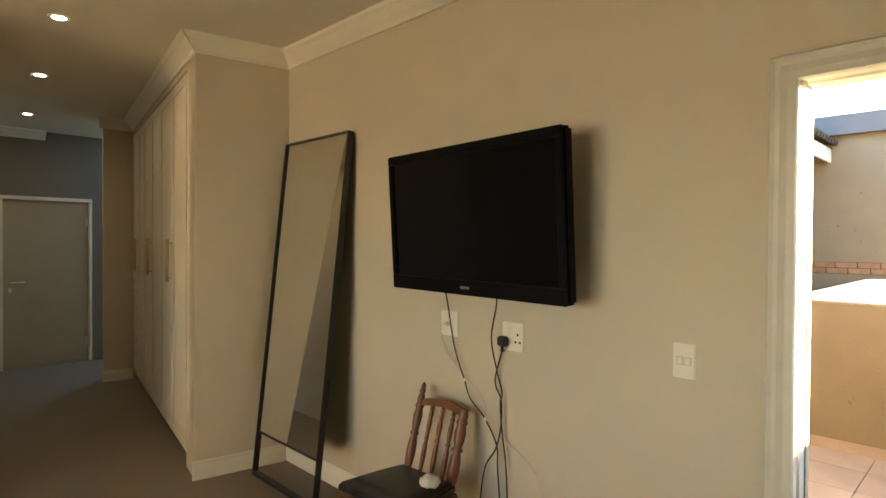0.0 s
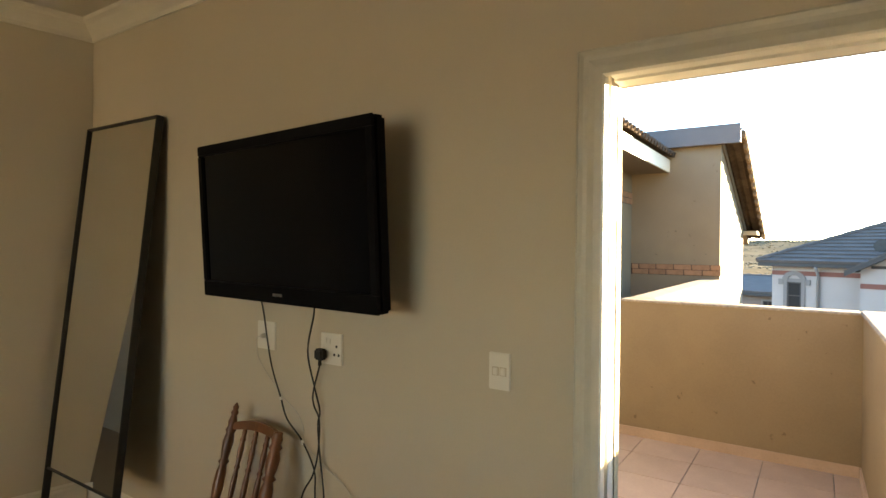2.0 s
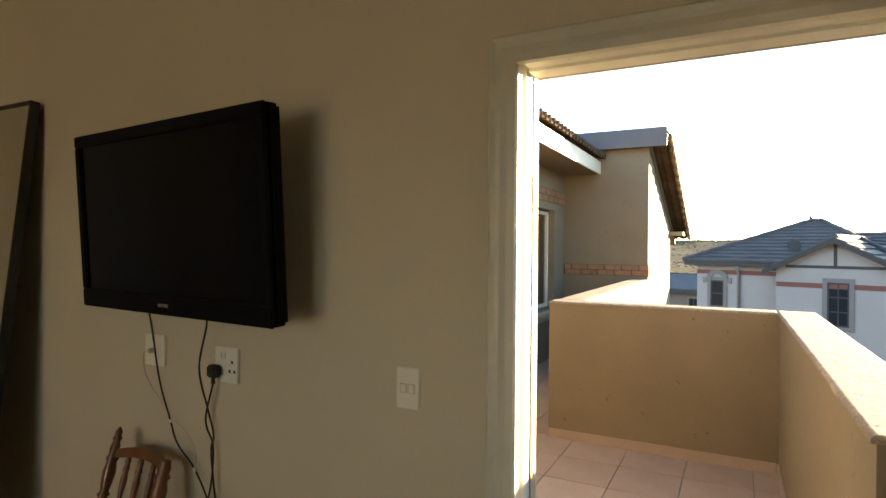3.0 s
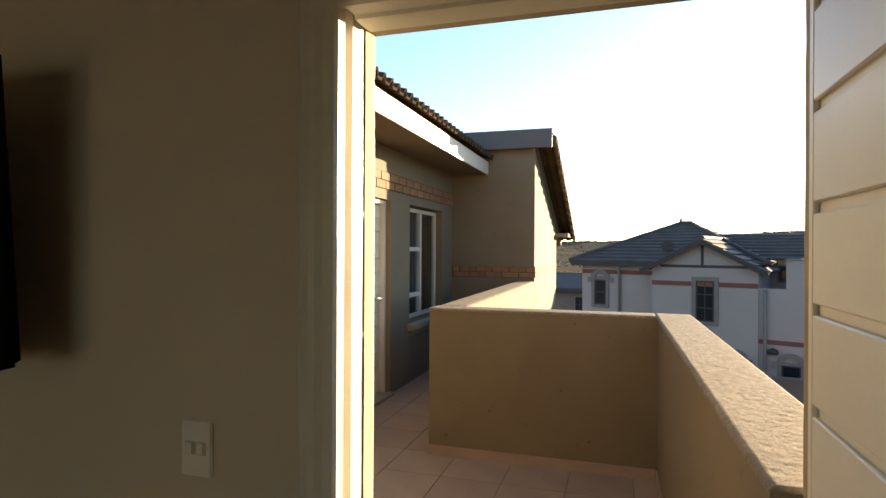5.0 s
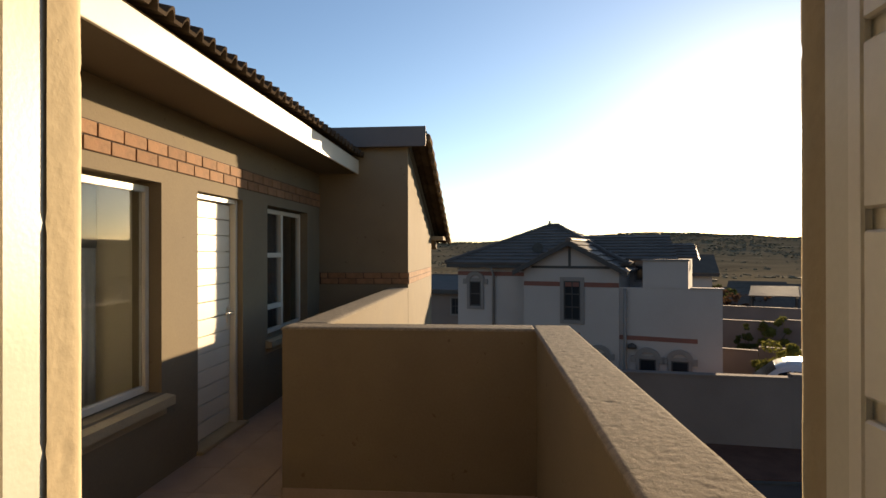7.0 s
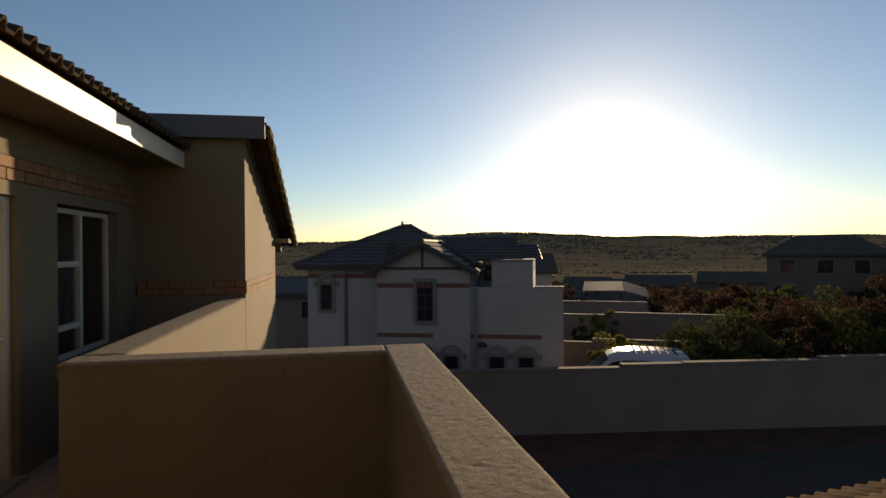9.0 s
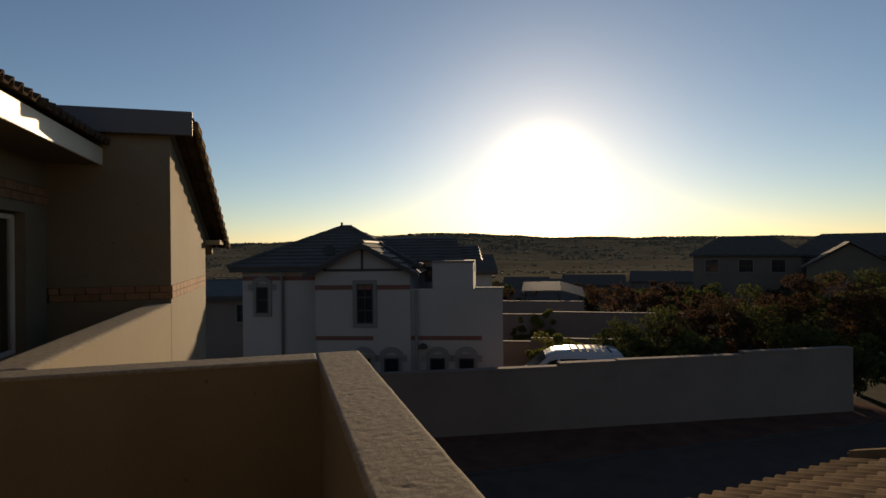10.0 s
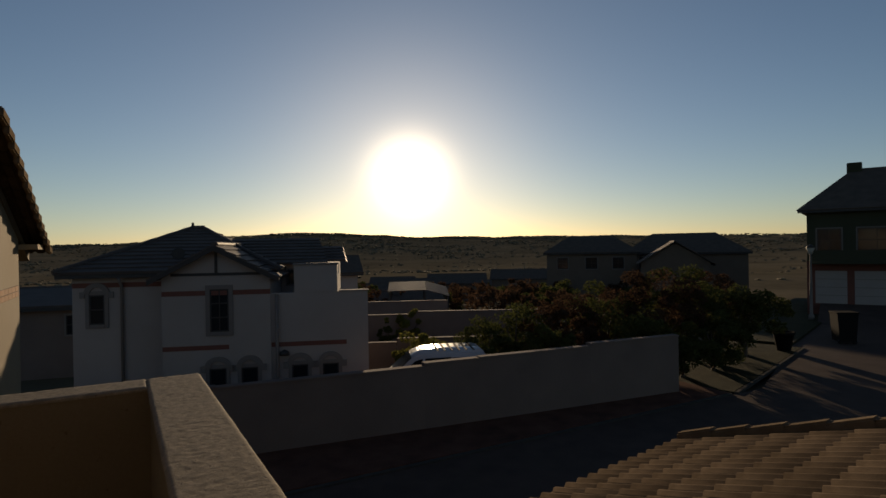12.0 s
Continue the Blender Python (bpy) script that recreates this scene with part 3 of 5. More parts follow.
# ---- bedroom things ----
# wall television
tv = thing("television", "wide black flat-screen television on the wall, switched off", "television", pose(-0.958, 2.662, 1.633, 3.6, 0, -5.6))
part("casing", boxes((-0.577, -0.005, -0.343, 0.577, 0.055, 0.343), bevel=0.012), TV_BODY, tv)
part("back_cover", prism([(-0.50, 0.055), (0.50, 0.055), (0.42, 0.085), (-0.42, 0.085)], "z", -0.30, 0.30), TV_BODY, tv)
part("bezel", boxes((-0.577, -0.018, 0.297, 0.577, -0.004, 0.343), (-0.577, -0.018, -0.343, 0.577, -0.004, -0.272), (-0.577, -0.018, -0.272, -0.539, -0.004, 0.297), (0.539, -0.018, -0.272, 0.577, -0.004, 0.297), bevel=0.004), TV_BODY, tv)
part("screen", boxes((-0.539, -0.009, -0.272, 0.539, -0.006, 0.297)), TV_SCREEN, tv, "dark glossy screen")
part("maker_badge", boxes((-0.03, -0.0195, -0.314, 0.03, -0.018, -0.302)), SILVER, tv, "small silver badge")
part("wall_bracket", boxes((-0.22, 0.085, -0.18, -0.16, 0.108, 0.18), (0.16, 0.085, -0.18, 0.22, 0.125, 0.18), (-0.25, 0.09, -0.03, 0.25, 0.115, 0.03)), BLACK_METAL, tv)

# leaning mirror
mir = thing("leaning_mirror", "tall mirror in a thin black metal frame leaning on the wall", "mirror", pose(-2.335, 2.52, 0.0, -6.2, 0, 0))
MW, MH = 0.365, 2.20
part("frame_side", boxes((-MW, -0.02, 0, -MW + 0.009, 0.02, MH), bevel=0.002), BLACK_METAL, mir)
part("frame_side", boxes((MW - 0.009, -0.02, 0, MW, 0.02, MH), bevel=0.002), BLACK_METAL, mir)
part("frame_top", boxes((-MW + 0.009, -0.02, MH - 0.009, MW - 0.009, 0.02, MH), bevel=0.002), BLACK_METAL, mir)
part("frame_foot", boxes((-MW + 0.009, -0.02, 0, MW - 0.009, 0.02, 0.022), bevel=0.002), BLACK_METAL, mir)
part("frame_rail", boxes((-MW + 0.009, -0.012, 0.272, MW - 0.009, 0.012, 0.284), bevel=0.002), BLACK_METAL, mir)
part("mirror_glass", boxes((-MW + 0.009, -0.006, 0.284, MW - 0.009, -0.001, MH - 0.009)), MIRROR, mir, "clear silvered glass")
part("backing", boxes((-MW + 0.009, 0.0, 0.284, MW - 0.009, 0.012, MH - 0.009)), BLACK_METAL, mir)

# plates on the wall
sw = thing("light_switch", "white two-lever light switch plate on the wall", "light switch", pose(-0.016, WY, 1.117))
part("plate", boxes((-0.04, -0.008, -0.062, 0.04, 0, 0.062), bevel=0.003), PLATE, sw)
part("lever_frame", boxes((-0.0265, -0.0088, -0.0145, -0.0015, -0.0079, 0.0145), (0.0015, -0.0088, -0.0145, 0.0265, -0.0079, 0.0145)), WALL_IN, sw, "thin shadow gap round the levers")
for x in (-0.014, 0.014):
    part("lever", boxes((x - 0.009, -0.013, -0.012, x + 0.009, -0.008, 0.012), bevel=0.002), PLATE, sw)
so = thing("wall_socket", "white three-pin wall socket plate with two switches", "socket", pose(-0.782, WY, 1.108))
part("plate", boxes((-0.06, -0.009, -0.064, 0.06, 0, 0.064), bevel=0.003), PLATE, so)
for x in (-0.028, -0.008):
    part("switch", boxes((x - 0.008, -0.013, 0.02, x + 0.008, -0.009, 0.044), bevel=0.002), PLATE, so)
for x, z in ((0.03, 0.012), (0.018, -0.022), (0.042, -0.022)):
    part("pin_hole", boxes((x - 0.005, -0.0095, z - 0.005, x + 0.005, -0.0088, z + 0.005)), RUBBER, so)
ae = thing("aerial_plate", "white aerial outlet plate on the wall", "socket", pose(-1.18, WY, 1.126))
part("plate", boxes((-0.06, -0.008, -0.062, 0.06, 0, 0.062), bevel=0.003), PLATE, ae)
part("aerial_jack", lathe([(0.011, 0), (0.011, 0.02), (0.006, 0.03)], 12, pose(0.0, -0.008, 0.0, 90)), SILVER, ae)
plug = thing("plug", "black three-pin plug in the wall socket", "plug", pose(-0.820, WY - 0.012, 1.086))
part("plug_body", boxes((-0.024, -0.036, -0.022, 0.024, 0, 0.022), bevel=0.007), RUBBER, plug)
part("cord_grip", lathe([(0.008, 0), (0.006, 0.03)], 10, pose(0, -0.022, -0.045)), RUBBER, plug)
cords = (
    ("black aerial cable hanging from the television", CABLE, [(-1.18, 2.735, 1.33), (-1.18, 2.77, 1.262), (-1.128, 2.775, 1.02), (-1.057, 2.77, 0.876), (-1.021, 2.775, 0.787), (-0.93, 2.775, 0.713), (-0.855, 2.775, 0.603), (-0.844, 2.77, 0.494), (-0.82, 2.77, 0.25), (-0.78, 2.75, 0.012)]),
    ("black power cable looping from the television to the floor", CABLE, [(-0.855, 2.735, 1.33), (-0.853, 2.765, 1.263), (-0.862, 2.74, 1.10), (-0.853, 2.772, 0.942), (-0.826, 2.775, 0.852), (-0.832, 2.77, 0.797), (-0.824, 2.775, 0.672), (-0.799, 2.775, 0.505), (-0.79, 2.77, 0.25), (-0.83, 2.75, 0.012)]),
    ("black mains cable hanging from the plug", CABLE, [(-0.820, 2.766, 1.043), (-0.86, 2.77, 0.925), (-0.862, 2.776, 0.871), (-0.832, 2.778, 0.811), (-0.827, 2.768, 0.688), (-0.855, 2.766, 0.586), (-0.923, 2.77, 0.474), (-0.95, 2.77, 0.25), (-0.90, 2.75, 0.012)]),
    ("thin pale cable trailing down the wall from the aerial plate", WHITE_CABLE, [(-1.18, 2.765, 1.128), (-1.215, 2.768, 1.11), (-1.215, 2.775, 1.04), (-1.195, 2.785, 0.99), (-1.127, 2.785, 0.929), (-1.057, 2.785, 0.871), (-0.972, 2.782, 0.824), (-0.931, 2.785, 0.763), (-0.923, 2.785, 0.698), (-0.807, 2.785, 0.627), (-0.658, 2.785, 0.541), (-0.55, 2.785, 0.30), (-0.50, 2.785, 0.012)]),
)
for lab, mt, pts in cords:
    cable = solid("cable", tube(spline(pts, 6), 0.0036 if mt is CABLE else 0.002, 6), mt, lab, "cable")
    if "aerial cable hanging" in lab:
        for k in (3, 5):
            a, b = Vector(pts[k]), Vector(pts[k]).lerp(Vector(pts[k + 1]), 0.14)
            part("tape_band", tube([a, b], 0.0052, 8), PLATE, cable, "white tape band")


# turned wooden chair with its back to the wall
def turned(z0, z1, r):
    h = z1 - z0
    prof = [(0.6, 0), (0.75, 0.03), (0.95, 0.08), (0.7, 0.12), (0.9, 0.16), (1.1, 0.28), (1.0, 0.42), (0.7, 0.50), (1.1, 0.53), (0.7, 0.56), (0.95, 0.64), (1.1, 0.74), (0.8, 0.83), (1.1, 0.86), (0.75, 0.90), (0.9, 0.95), (0.65, 1.0)]
    return [(r * a, z0 + h * b) for a, b in prof]


chair = thing("chair", "small dark turned-wood chair with a black padded seat", "chair", pose(-1.125, 2.425, 0, 0, 0, 3) @ Matrix.Diagonal((1.06, 1.0, 0.925, 1)))


def seat_slab(back, front, y0, y1, z0, z1, bevel, dome=0.0):
    """A seat that is wider in front, its edges rounded, its top slightly domed."""
    bm = prism([(-front, y0), (front, y0), (back, y1), (-back, y1)], "z", z0, z1)
    bmesh.ops.bevel(bm, geom=list(bm.edges), offset=bevel, segments=4, affect="EDGES", clamp_overlap=True)
    if dome:
        bmesh.ops.subdivide_edges(bm, edges=list(bm.edges), cuts=3, use_grid_fill=True)
        for v in bm.verts:
            if v.co.z > z1 - bevel:
                v.co.z += dome * max(0.0, 1 - (v.co.x / front) ** 2) * max(0.0, 1 - (2 * (v.co.y - y0) / (y1 - y0) - 1) ** 2)
    for f in bm.faces:
        f.smooth = True
    return bm


part("seat", seat_slab(0.165, 0.225, -0.17, 0.19, 0.43, 0.476, 0.014, 0.012), LEATHER, chair, "black leatherette seat pad")
part("seat_frame", seat_slab(0.17, 0.23, -0.175, 0.195, 0.38, 0.429, 0.008), WOOD, chair)
for sd in (-1, 1):
    part("front_leg", lathe(turned(0, 0.385, 0.021), 14, pose(sd * 0.20, -0.145, 0)), WOOD, chair)
    part("rear_leg", lathe(turned(0, 0.385, 0.020), 14, pose(sd * 0.145, 0.17, 0)), WOOD, chair)
BACK = pose(0, 0.175, 0.415, -15.0, 0, 0)
part("back_post", lathe([*turned(0, 0.43, 0.021), (0.011, 0.435), (0.017, 0.45), (0.010, 0.462), (0.013, 0.475), (0.003, 0.495)], 14, BACK @ pose(-0.134, 0, 0)), WOOD, chair)
part("back_post", lathe([*turned(0, 0.40, 0.026), (0.020, 0.405), (0.014, 0.413)], 14, BACK @ pose(0.134, -0.002, 0)), WOOD, chair, "back post without its finial")
for x in (-0.066, 0.0, 0.066):
    part("spindle", lathe(turned(0.02, 0.39, 0.0115), 12, BACK @ pose(x, 0.014, 0)), WOOD, chair)
bm = bmesh.new()
prev = None
for i in range(13):
    x = -0.134 + 0.268 * i / 12
    bow = 0.035 * (1 - (x / 0.134) ** 2)
    ring = [bm.verts.new(BACK @ Vector(p)) for p in ((x, -0.012 + 0.5 * bow, 0.368 + 0.6 * bow), (x, 0.012 + 0.5 * bow, 0.368 + 0.6 * bow), (x, 0.014 + 0.5 * bow, 0.402 + 0.8 * bow), (x, -0.010 + 0.5 * bow, 0.402 + 0.8 * bow))]
    if prev:
        for k in range(4):
            bm.faces.new((prev[k], prev[(k + 1) % 4], ring[(k + 1) % 4], ring[k]))
    else:
        bm.faces.new(ring[::-1])
    prev = ring
bm.faces.new(prev)
part("top_rail", bm, WOOD, chair)
for y, hw in ((-0.145, 0.20), (0.17, 0.145)):
    part("stretcher", tube([(-hw, y, 0.16), (hw, y, 0.16)], 0.010), WOOD, chair)
for sd in (-1, 1):
    part("stretcher", tube([(sd * 0.20, -0.145, 0.20), (sd * 0.145, 0.17, 0.20)], 0.010), WOOD, chair)
# folded things left on the seat
bm = bmesh.new()
bmesh.ops.create_icosphere(bm, subdivisions=3, radius=1.0)
for v in bm.verts:
    n = noise.noise(v.co * 2.2) * 0.35
    v.co = Vector((v.co.x * 0.06 * (1 + n), v.co.y * 0.05 * (1 + n), max(-0.35, v.co.z) * 0.045 * (1 + n)))
for f in bm.faces:
    f.smooth = True
solid("cloth", bm, CLOTH, "small crumpled pale cloth on the chair seat", "cloth", m=pose(-1.02, 2.51, 0.461) @ Matrix.Diagonal((0.8, 0.8, 0.8, 1)))


# ---- balcony and our own building ----
PX0, PX1, PY0, PY1, PZ = 1.125, 1.347, 5.845, 6.03, 1.092
AX0, AX1, TY = -0.498, -0.252, 9.715
GZ = -3.3
structure("balcony_slab", boxes((-1.75, WO, -0.30, PX0, PY0, -0.012), (-1.75, PY0, -0.30, AX0, TY, -0.012)), GROUT, "balcony slab with grey grout")
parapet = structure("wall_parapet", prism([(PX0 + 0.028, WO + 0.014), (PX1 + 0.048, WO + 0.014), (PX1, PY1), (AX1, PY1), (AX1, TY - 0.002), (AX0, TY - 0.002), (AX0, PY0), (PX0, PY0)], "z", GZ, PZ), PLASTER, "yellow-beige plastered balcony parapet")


def coping(x0, y0, x1, y1, step=0.0095, flare=0.0, skew=0.0):
    """A hand-floated, chipped plaster capping with rounded arrises."""
    nx, ny = max(2, round((x1 - x0) / step)), max(2, round((y1 - y0) / step))
    bm = bmesh.new()
    g = []
    for i in range(nx + 1):
        col = []
        for j in range(ny + 1):
            x, y = x0 + skew * (1 - j / ny) + (x1 - x0 + (flare - skew) * (1 - j / ny)) * i / nx, y0 + (y1 - y0) * j / ny
            p = Vector((x, y, 0))
            h = 0.018 + 0.0012 * noise.noise(p * 2.0) + 0.0003 * noise.noise(p * 24.0) + 0.0004 * noise.noise(p * 61.0)
            chip = noise.noise(p * 55.0 + Vector((5, 2, 1)))
            if chip > 0.40:
                h -= 0.0024 * min(1, (chip - 0.40) * 8)
            dent = noise.noise(p * 15.0 + Vector((9, 4, 2)))
            if dent > 0.45:
                h -= 0.0007 * min(1, (dent - 0.45) * 4)
            e = min(i, nx - i, 99)
            f = min(j, ny - j, 99)
            if e == 0 or f == 0:
                h -= 0.009
            wob = 0.0025 * noise.noise(p * 5.0 + Vector((1, 7, 3)))
            col.append(bm.verts.new((x + (wob if e == 0 else 0), y + (wob if f == 0 else 0), PZ + h)))
        g.append(col)
    for i in range(nx):
        for j in range(ny):
            fc = bm.faces.new((g[i][j], g[i + 1][j], g[i + 1][j + 1], g[i][j + 1]))
            fc.smooth = True
    edge = [g[i][0] for i in range(nx + 1)] + [g[nx][j] for j in range(1, ny + 1)] + [g[i][ny] for i in range(nx - 1, -1, -1)] + [g[0][j] for j in range(ny - 1, 0, -1)]
    low = [bm.verts.new((v.co.x, v.co.y, PZ - 0.0005)) for v in edge]
    for k in range(len(edge)):
        n = (k + 1) % len(edge)
        bm.faces.new((edge[n], edge[k], low[k], low[n]))
    return bm


part("coping", coping(PX0 - 0.012, WO + 0.016, PX1 + 0.008, PY1 + 0.006, flare=0.048, skew=0.028), COPING, parapet, "rough weathered plaster capping")
part("coping", coping(AX0 - 0.006, PY0 - 0.006, PX0 - 0.007, PY1 + 0.006), COPING, parapet, "rough weathered plaster capping")
part("coping", coping(AX0 - 0.006, PY1 + 0.007, AX1 + 0.006, TY - 0.004, 0.03), COPING, parapet, "rough weathered plaster capping")
for a in ((AX0 + 0.004, PY0 - 0.010, -0.01, PX0 - 0.012, PY0 - 0.001, 0.075), (PX0 - 0.010, WO + 0.01, -0.01, PX0 + 0.027, PY0 - 0.012, 0.075), (AX0 - 0.010, PY0, -0.01, AX0 - 0.001, TY - 0.01, 0.075)):
    part("skirting_tile", boxes(a, bevel=0.002), TILE_BALC, parapet, "pinkish tile skirting")

# outer skin, and an unseen roof edge added over the balcony door
structure("wall_outer_skin", pierced("y", WO + 0.001, WO + 0.012, -1.75, 3.6, 0, 3.0, [(DX0 - 0.03, DX1 + 0.03, 0, DZ + 0.03)]), PLASTER, "yellow-beige outer plaster round the balcony door")
structure("wall_lower_storey", boxes((-3.0, 2.6, GZ, PX0, WO, -0.31), (1.102, 2.6, GZ, 3.6, WO, -0.16)), PLASTER, "yellow-beige lower storey wall")

# added out of view to keep sky light off the parapet's inner faces
own = thing("added_bedroom_roof", "unseen pitched brown tile roof added over the bedroom to shade the parapet", "roof", kind="structure")
part("roof_deck", prism([(3.45, 2.98), (3.45, 3.10), (-0.5, 4.75), (-3.3, 3.10), (-3.3, 2.98), (-0.5, 4.60)], "x", -4.4, 3.9), ROOF_TILE, own)
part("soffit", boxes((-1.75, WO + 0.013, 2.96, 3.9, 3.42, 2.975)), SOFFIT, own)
part("fascia", boxes((-1.2, 3.422, 2.94, 3.9, 3.445, 3.10), bevel=0.003), FASCIA, own)

# wing wall with its door and two windows
LX, LI = -1.45, -1.67
W1, DW, W2 = (4.25, 6.07), (6.56, 7.37), (7.95, 9.22)
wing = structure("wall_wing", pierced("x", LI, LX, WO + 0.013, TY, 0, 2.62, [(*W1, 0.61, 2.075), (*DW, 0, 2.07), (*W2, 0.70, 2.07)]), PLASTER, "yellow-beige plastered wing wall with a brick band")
part("mortar_bed", boxes((LX, 4.3, 2.173, LX + 0.003, TY - 0.001, 2.355)), MORTAR, wing)
structure("wall_rooms_behind", boxes((-4.6, WO + 0.1, -0.05, -4.5, 12.5, 2.7), (-4.5, WO + 0.1, -0.05, LI - 0.002, WO + 0.2, 2.7), (-4.5, 6.12, -0.05, LI - 0.002, 6.22, 2.7), (-4.5, 7.6, -0.05, LI - 0.002, 7.7, 2.7), (-4.5, 9.5, -0.05, LI - 0.002, 9.6, 2.7)), WALL_IN, "plain walls of the rooms behind the wing wall")
structure("floor_rooms_behind", boxes((-4.5, WO + 0.1, -0.16, LI, 9.7, -0.06)), FLOOR_IN, "floor of the rooms behind the wing wall")
structure("ceiling_rooms_behind", boxes((-4.6, WO + 0.1, 2.7, LI - 0.02, 9.7, 2.76)), CEIL, "ceiling of the rooms behind the wing wall")


def wing_window(y0, y1, z0, z1, muntin_y, transoms, label, sill_top):
    ob = thing("window", label, "window", kind="structure")
    f0, f1 = -1.59, -1.54
    part("window_frame", boxes((f0, y0, z0, f1, y0 + 0.045, z1), (f0, y1 - 0.045, z0, f1, y1, z1), (f0, y0 + 0.045, z0, f1, y1 - 0.045, z0 + 0.045), (f0, y0 + 0.045, z1 - 0.045, f1, y1 - 0.045, z1), bevel=0.004), FRAME_WHITE, ob)
    for y in muntin_y:
        part("mullion", boxes((f0, y - 0.03, z0 + 0.046, f1 + 0.006, y + 0.03, z1 - 0.046), bevel=0.004), FRAME_WHITE, ob)
    for a, b, z in transoms:
        part("transom", boxes((f0, a, z - 0.025, f1 + 0.004, b, z + 0.025), bevel=0.004), FRAME_WHITE, ob)
    part("pane", boxes((-1.572, y0 + 0.046, z0 + 0.046, -1.566, y1 - 0.046, z1 - 0.046)), GLASS, ob).visible_shadow = False
    part("window_sill", prism([(-1.54, sill_top), (LX + 0.07, sill_top - 0.03), (LX + 0.07, sill_top - 0.09), (LX + 0.003, sill_top - 0.10), (LX + 0.003, sill_top - 0.16), (-1.54, sill_top - 0.05)][::-1], "y", y0 - 0.06, y1 + 0.06), PLASTER_OUT, ob, "sloping plastered sill")
    return ob


wing_window(W1[0] + 0.002, W1[1] - 0.002, 0.62, 2.05, [5.22], [(4.30, 5.19, 1.55), (4.30, 5.19, 0.98)], "white framed window with a large pane and a grey blind inside", 0.61)
wing_window(W2[0] + 0.002, W2[1] - 0.002, 0.71, 2.05, [8.58], [(8.0, 8.55, 1.55), (8.0, 8.55, 0.99)], "white framed window with dark curtains inside", 0.70)


def curtain(y0, y1, x, z0, z1, mat, label, amp=0.03, waves=7):
    bm = bmesh.new()
    n = waves * 8
    a, b = [], []
    for i in range(n + 1):
        y = y0 + (y1 - y0) * i / n
        dx = amp * math.sin(2 * math.pi * waves * i / n) + 0.012 * noise.noise(Vector((y * 4, 0, 0)))
        a.append(bm.verts.new((x + dx, y, z0)))
        b.append(bm.verts.new((x + dx * 0.8, y, z1)))
    for i in range(n):
        bm.faces.new((a[i], a[i + 1], b[i + 1], b[i])).smooth = True
    ob = solid("curtain", bm, mat, label, "curtain")
    md = ob.modifiers.new("cloth", "SOLIDIFY")
    md.thickness = 0.004
    return ob


curtain(8.55, 9.15, -1.76, 0.0, 2.2, CURTAIN, "dark curtain hanging behind the window", waves=5)
curtain(7.98, 8.46, -1.8, 0.0, 2.2, SHEER, "grey sheer curtain hanging behind the window", waves=4, amp=0.015)
curtain(4.4, 5.95, -1.85, 0.0, 1.62, SHEER, "grey curtain hanging behind the window", waves=9, amp=0.02)
curtain(4.3, 6.05, -1.92, 1.62, 2.2, SHEER, "pale blind across the top of the window", waves=2, amp=0.006)

door3 = thing("door_3", "closed white painted balcony door with horizontal boards", "door", kind="structure")
part("door_frame", boxes((-1.61, DW[0] + 0.002, 0.0, -1.5, DW[0] + 0.05, 2.065), (-1.61, DW[1] - 0.05, 0.0, -1.5, DW[1] - 0.002, 2.065), (-1.61, DW[0] + 0.05, 2.025, -1.5, DW[1] - 0.05, 2.065), bevel=0.004), FRAME_WHITE, door3)
part("door_step", boxes((-1.62, DW[0] - 0.02, 0.0, LX + 0.05, DW[1] + 0.02, 0.03), bevel=0.006), PLASTER_OUT, door3)
lz = [0.035 + 0.1418 * i for i in range(15)]
for a, b in zip(lz, lz[1:]):
    part("door_board", boxes((-1.59, DW[0] + 0.053, a, -1.55, DW[1] - 0.053, b - 0.007), bevel=0.004), FASCIA, door3)
part("door_backing", boxes((-1.6, DW[0] + 0.053, 0.035, -1.591, DW[1] - 0.053, 2.02)), FASCIA, door3)
part("door_handle", tube(spline([(-1.55, DW[1] - 0.11, 1.04), (-1.5, DW[1] - 0.11, 1.04), (-1.495, DW[1] - 0.13, 1.04), (-1.495, DW[1] - 0.23, 1.04)], 4), 0.009), SILVER, door3, "steel lever handle")
part("lock_plate", boxes((-1.55, DW[1] - 0.128, 0.93, -1.545, DW[1] - 0.092, 1.09), bevel=0.002), SILVER, door3)

# eave of the wing roof
eave = thing("wing_roof", "brown concrete tile roof edge with a white fascia and boarded soffit", "roof", kind="structure")
part("soffit", boxes((-1.449, WO + 0.014, 2.621, -0.939, TY - 0.003, 2.64)), SOFFIT, eave, "soffit board with the eave's shade put into its colour")
part("fascia", boxes((-0.938, WO + 0.03, 2.615, -0.913, TY + 0.10, 2.80), bevel=0.003), FASCIA, eave, "white painted fascia board")
EP = radians(17)
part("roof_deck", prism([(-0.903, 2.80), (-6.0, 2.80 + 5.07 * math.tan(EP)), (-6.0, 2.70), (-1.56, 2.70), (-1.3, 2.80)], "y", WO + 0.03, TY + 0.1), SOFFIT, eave)


